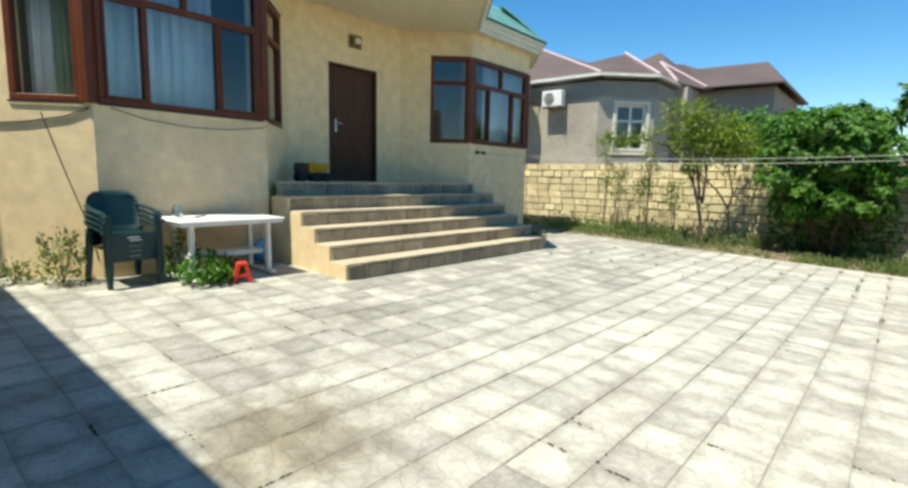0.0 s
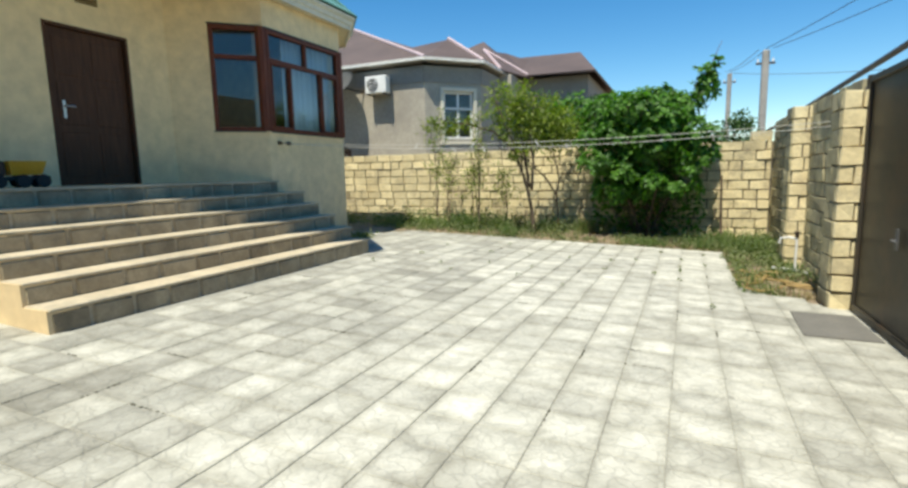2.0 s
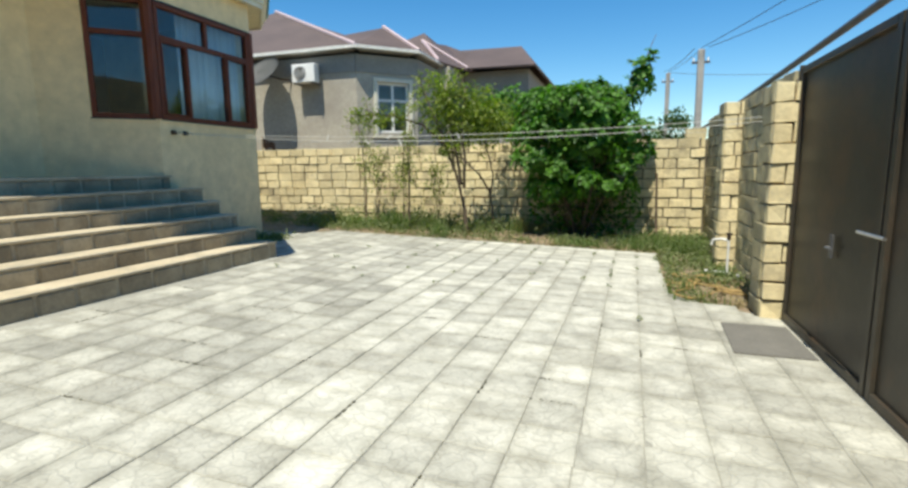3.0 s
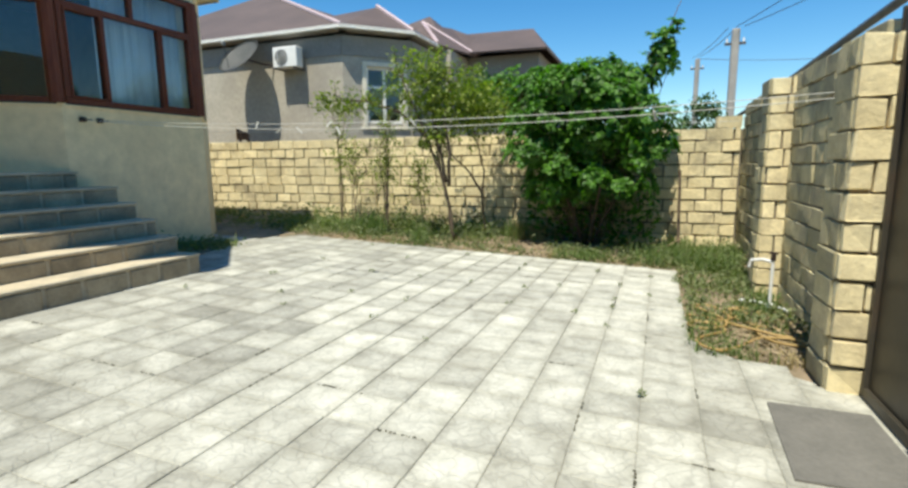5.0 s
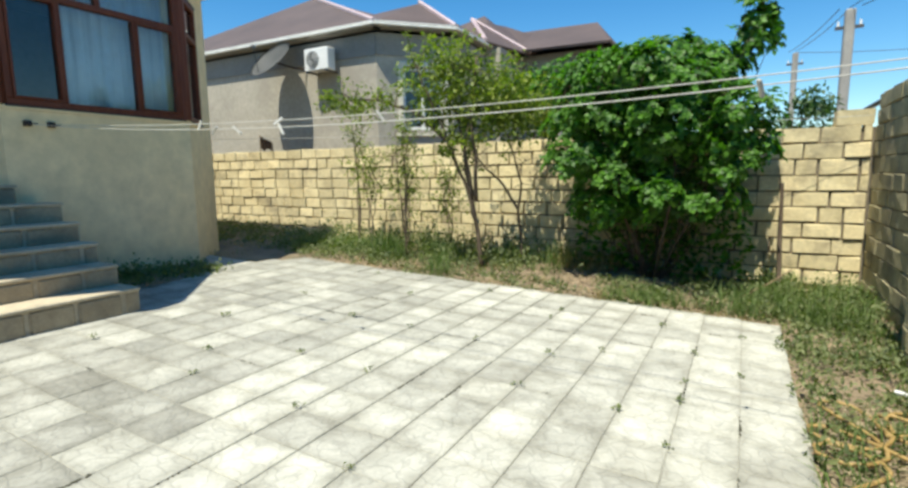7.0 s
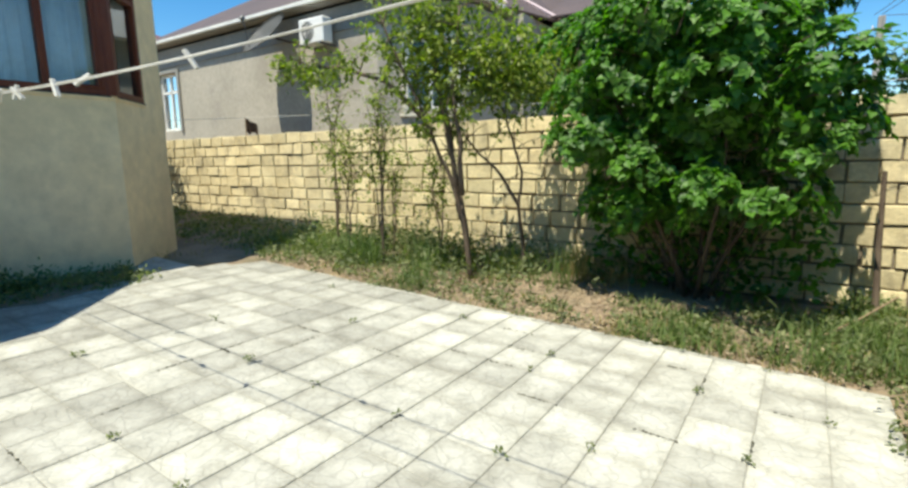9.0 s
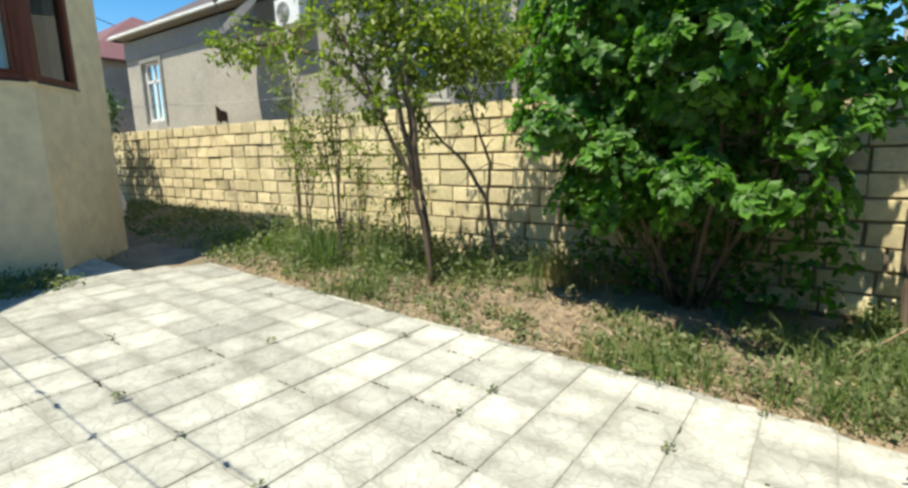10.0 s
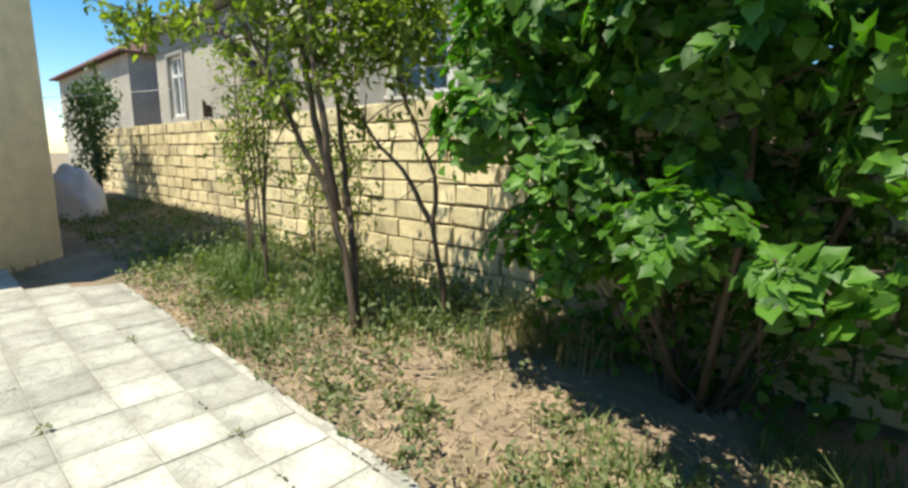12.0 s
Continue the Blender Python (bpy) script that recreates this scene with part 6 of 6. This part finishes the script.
def lay(wall, material, u_from, u_to, courses, z0, place, part_if, seed, half=0.4, top_ragged=0.0, height=0.205, joint=0.014):
    """Lays courses of blocks; place(u, z) gives the pose of a block's middle. Near ones are parts, the rest one joined mesh."""
    rs = random.Random(seed)
    kinds = [block_mesh("brick", seed * 10 + k, material) for k in range(7)]
    rest = bmesh.new()
    for c in range(courses):
        u = u_from - (half / 2 if c % 2 else 0) - rs.uniform(0, 0.03)
        z = z0 + height * (c + 0.5)
        while u < u_to - 0.03:
            w = half * rs.choice((1, 1, 1, 1, 1, 1, 0.95, 1.05, 0.62)) * rs.uniform(0.97, 1.03)
            a, b = max(u, u_from), min(u + w, u_to)
            u += w
            if b - a < 0.06 or (c == courses - 1 and rs.random() < top_ragged):
                continue
            m = place((a + b) / 2, z) @ Matrix.Translation((0, rs.uniform(-.009, .009), 0)) @ pose(0, 0, 0, rs.uniform(-1, 1), rs.uniform(-.7, .7), rs.uniform(-1, 1)) \
                @ Matrix.Diagonal((b - a - joint * rs.uniform(0.6, 1.8), 0.2, height - joint * rs.uniform(0.6, 1.7), 1))
            me = rs.choice(kinds)
            if part_if((a + b) / 2):
                ob = new("brick", me)
                ob.parent = wall
                ob.matrix_world = m
            else:
                tmp = bmesh.new()
                tmp.from_mesh(me)
                vs = [rest.verts.new(m @ v.co) for v in tmp.verts]
                for f in tmp.faces:
                    rest.faces.new([vs[v.index] for v in f.verts])
                tmp.free()
    if rest.verts:
        ob = part("brickwork", rest, material, wall)
        ob["kind"] = "stuff"
    else:
        rest.free()


lay(fence, M["block"], -16.6, 1.25, 10, -0.06, lambda u, z: pose(u, FY + 0.095, z), lambda u: u > -10.2, 1, half=0.41, joint=0.021)
lay(side, M["block_old_shaded"], 0.0, 5.52, 13, -0.12, lambda u, z: Matrix.Translation((RX + 0.095, 13.9 - u, z)) @ pose(0, 0, 0, 0, 0, -90), lambda u: u > 2.6, 2, height=0.19)
lay(pillar_1, M["block"], 1.015, 1.385, 12, -0.09, lambda u, z: pose(u, 8.03, z), lambda u: True, 3, half=0.36, joint=0.016, height=0.19)
# pillar flanks use the darker stone: part of their shade is in its colour
lay(pillar_1, M["block_old_shaded"], 0.0, 0.39, 12, -0.09, lambda u, z: Matrix.Translation((1.11, 7.98 + u, z)) @ pose(0, 0, 0, 0, 0, 90), lambda u: True, 4, half=0.40, joint=0.016, height=0.19)
lay(pillar_2, M["block"], 1.035, 1.30, 13, -0.15, lambda u, z: pose(u, 10.70, z), lambda u: True, 5, half=0.32, joint=0.016, height=0.19)
lay(pillar_2, M["block_old_shaded"], 0.0, 0.39, 13, -0.15, lambda u, z: Matrix.Translation((1.125, 10.63 + u, z)) @ pose(0, 0, 0, 0, 0, 90), lambda u: True, 6, half=0.40, height=0.19)
# one loose coping block at the corner of the fence
ob = new("brick", block_mesh("brick", 77, M["block"]))
ob.parent = fence
ob.matrix_world = pose(1.05, FY + 0.09, 2.085, 0, 0, 2) @ Matrix.Diagonal((0.38, 0.2, 0.185, 1))

# ---- paving tiles ----
pavement = empty("pavement", pose(0, 0, 0), "pale grey cast-concrete paving squares with sandy joints", "paving", kind="structure")
SLOPE = Matrix(((1, 0, 0, 0), (0, 1, 0, 0), (-0.0365, -0.004, 1, 0), (0, 0, 0, 1)))


def inside(x, y, poly):
    hit = False
    for (x0, y0), (x1, y1) in zip(poly, poly[1:] + poly[:1]):
        if (y0 > y) != (y1 > y) and x < (x1 - x0) * (y - y0) / (y1 - y0) + x0:
            hit = not hit
    return hit


def tile_mesh(name, seed):
    rs = random.Random(seed)
    bm = bmesh.new()
    sx, sy = PX - 0.004, PY - 0.004
    lo = [bm.verts.new((sx / 2 * a, sy / 2 * b, -0.035)) for a, b in ((-1, -1), (1, -1), (1, 1), (-1, 1))]
    md = [bm.verts.new((sx / 2 * a, sy / 2 * b, -0.003)) for a, b in ((-1, -1), (1, -1), (1, 1), (-1, 1))]
    hi = [bm.verts.new(((sx / 2 - 0.004) * a, (sy / 2 - 0.004) * b, rs.uniform(-.0012, .0012))) for a, b in ((-1, -1), (1, -1), (1, 1), (-1, 1))]
    bm.faces.new(hi)
    for p, q in ((lo, md), (md, hi)):
        for i in range(4):
            bm.faces.new((p[i], p[(i + 1) % 4], q[(i + 1) % 4], q[i]))
    return mesh_of(name, bm, M["paving"])


rs = random.Random(21)
tiles = [tile_mesh("tile", 300 + k) for k in range(6)]
rest = bmesh.new()
for i in range(-5, 26):
    for j in range(-38, 27):
        y = Y0 + PY * (j + 0.5)
        x = X0 - PX * (i + 0.5) + 0.0115 * (y - 9.3)
        if not inside(x, y, PAVED) or (x < -5.2 and 3.85 < y < 8.7) or (-8.1 < x < -6.9 and 8.3 < y < 10.6):
            continue
        m = Matrix.Translation((x, y, -0.0365 * x - 0.004 * y + rs.uniform(-.0012, .0012))) @ SLOPE @ pose(0, 0, 0, rs.uniform(-.35, .35), rs.uniform(-.35, .35), rs.uniform(-.35, .35))
        me = rs.choice(tiles)
        if -2.9 < x < 0.3 and 2.0 < y < 11.8:
            ob = new("tile", me)
            ob.parent = pavement
            ob.matrix_world = m
        else:
            off = [rest.verts.new(m @ v.co) for v in me.vertices]
            for f in me.polygons:
                rest.faces.new([off[v] for v in f.vertices])
ob = part("tile_field", rest, M["paving"], pavement)
ob["kind"] = "stuff"
# thin cement fillet along the ragged paving edge
bm = bmesh.new()
for a, b in (*zip(PAVED[3:8], PAVED[4:9]), ((-0.1, 11.66), (-6.05, 11.64))):
    n = max(2, int(math.dist(a, b) / 0.12))
    for k in range(n):
        x, y = a[0] + (b[0] - a[0]) * (k + 0.5) / n, a[1] + (b[1] - a[1]) * (k + 0.5) / n
        w, h = rs.uniform(0.06, 0.11), rs.uniform(0.02, 0.045)
        box(bm, -w, w, -h, h, -0.08, rs.uniform(-0.012, -0.002), 0.015, pose(x, y, G(x, y), 0, 0, math.degrees(math.atan2(b[1] - a[1], b[0] - a[0])) + rs.uniform(-8, 8)))
tagged(part("edge_rubble", bm, M["paving"], pavement), "")["kind"] = "stuff"

# moss and dirt lodged in the joints
rs = random.Random(44)
bm = bmesh.new()
for _ in range(130):
    i, j = rs.randint(-1, 18), rs.randint(-8, 25)
    along = rs.random() < 0.5
    yy = Y0 + PY * (j + (rs.random() if along else 0))
    xx = X0 - PX * (i + (0 if along else rs.random())) + 0.0115 * (yy - 9.3)
    if not inside(xx, yy, PAVED) or xx < -5.0:
        continue
    reach = rs.uniform(0.04, 0.16)
    for _k in range(rs.randint(4, 20)):
        d = rs.uniform(-reach, reach)
        px, py = xx + (rs.uniform(-.005, .005) if along else d), yy + (d if along else rs.uniform(-.005, .005))
        bmesh.ops.create_icosphere(bm, subdivisions=1, radius=rs.uniform(0.004, 0.010), matrix=pose(px, py, -0.0365 * px - 0.004 * py - 0.001) @ Matrix.Diagonal((1.2, 1.2, 0.5, 1)))
tagged(new("joint_moss", mesh_of("joint_moss", bm, M["moss"])), "dark moss and dirt in the paving joints", "moss", kind="stuff")

# small weeds rooted in the joints
rs = random.Random(61)
random.seed(61)
tufts = []
for _ in range(34):
    i, j = rs.randint(0, 14), rs.randint(12, 25)
    yy = Y0 + PY * j
    xx = X0 - PX * i + 0.0115 * (yy - 9.3)
    if inside(xx, yy, PAVED) and xx > -5.0:
        clump(xx, yy, rs.uniform(0.02, 0.045), rs.uniform(0.02, 0.05), rs.randint(8, 22), 0.024, tufts, 0.0)
joint_weeds = empty("joint_weeds", pose(0, 0, 0), "tiny weeds growing out of the paving joints", "weeds", kind="stuff")
leaf_mesh(tufts, "long", "weed_leaves", M["weed"], joint_weeds)["kind"] = "stuff"
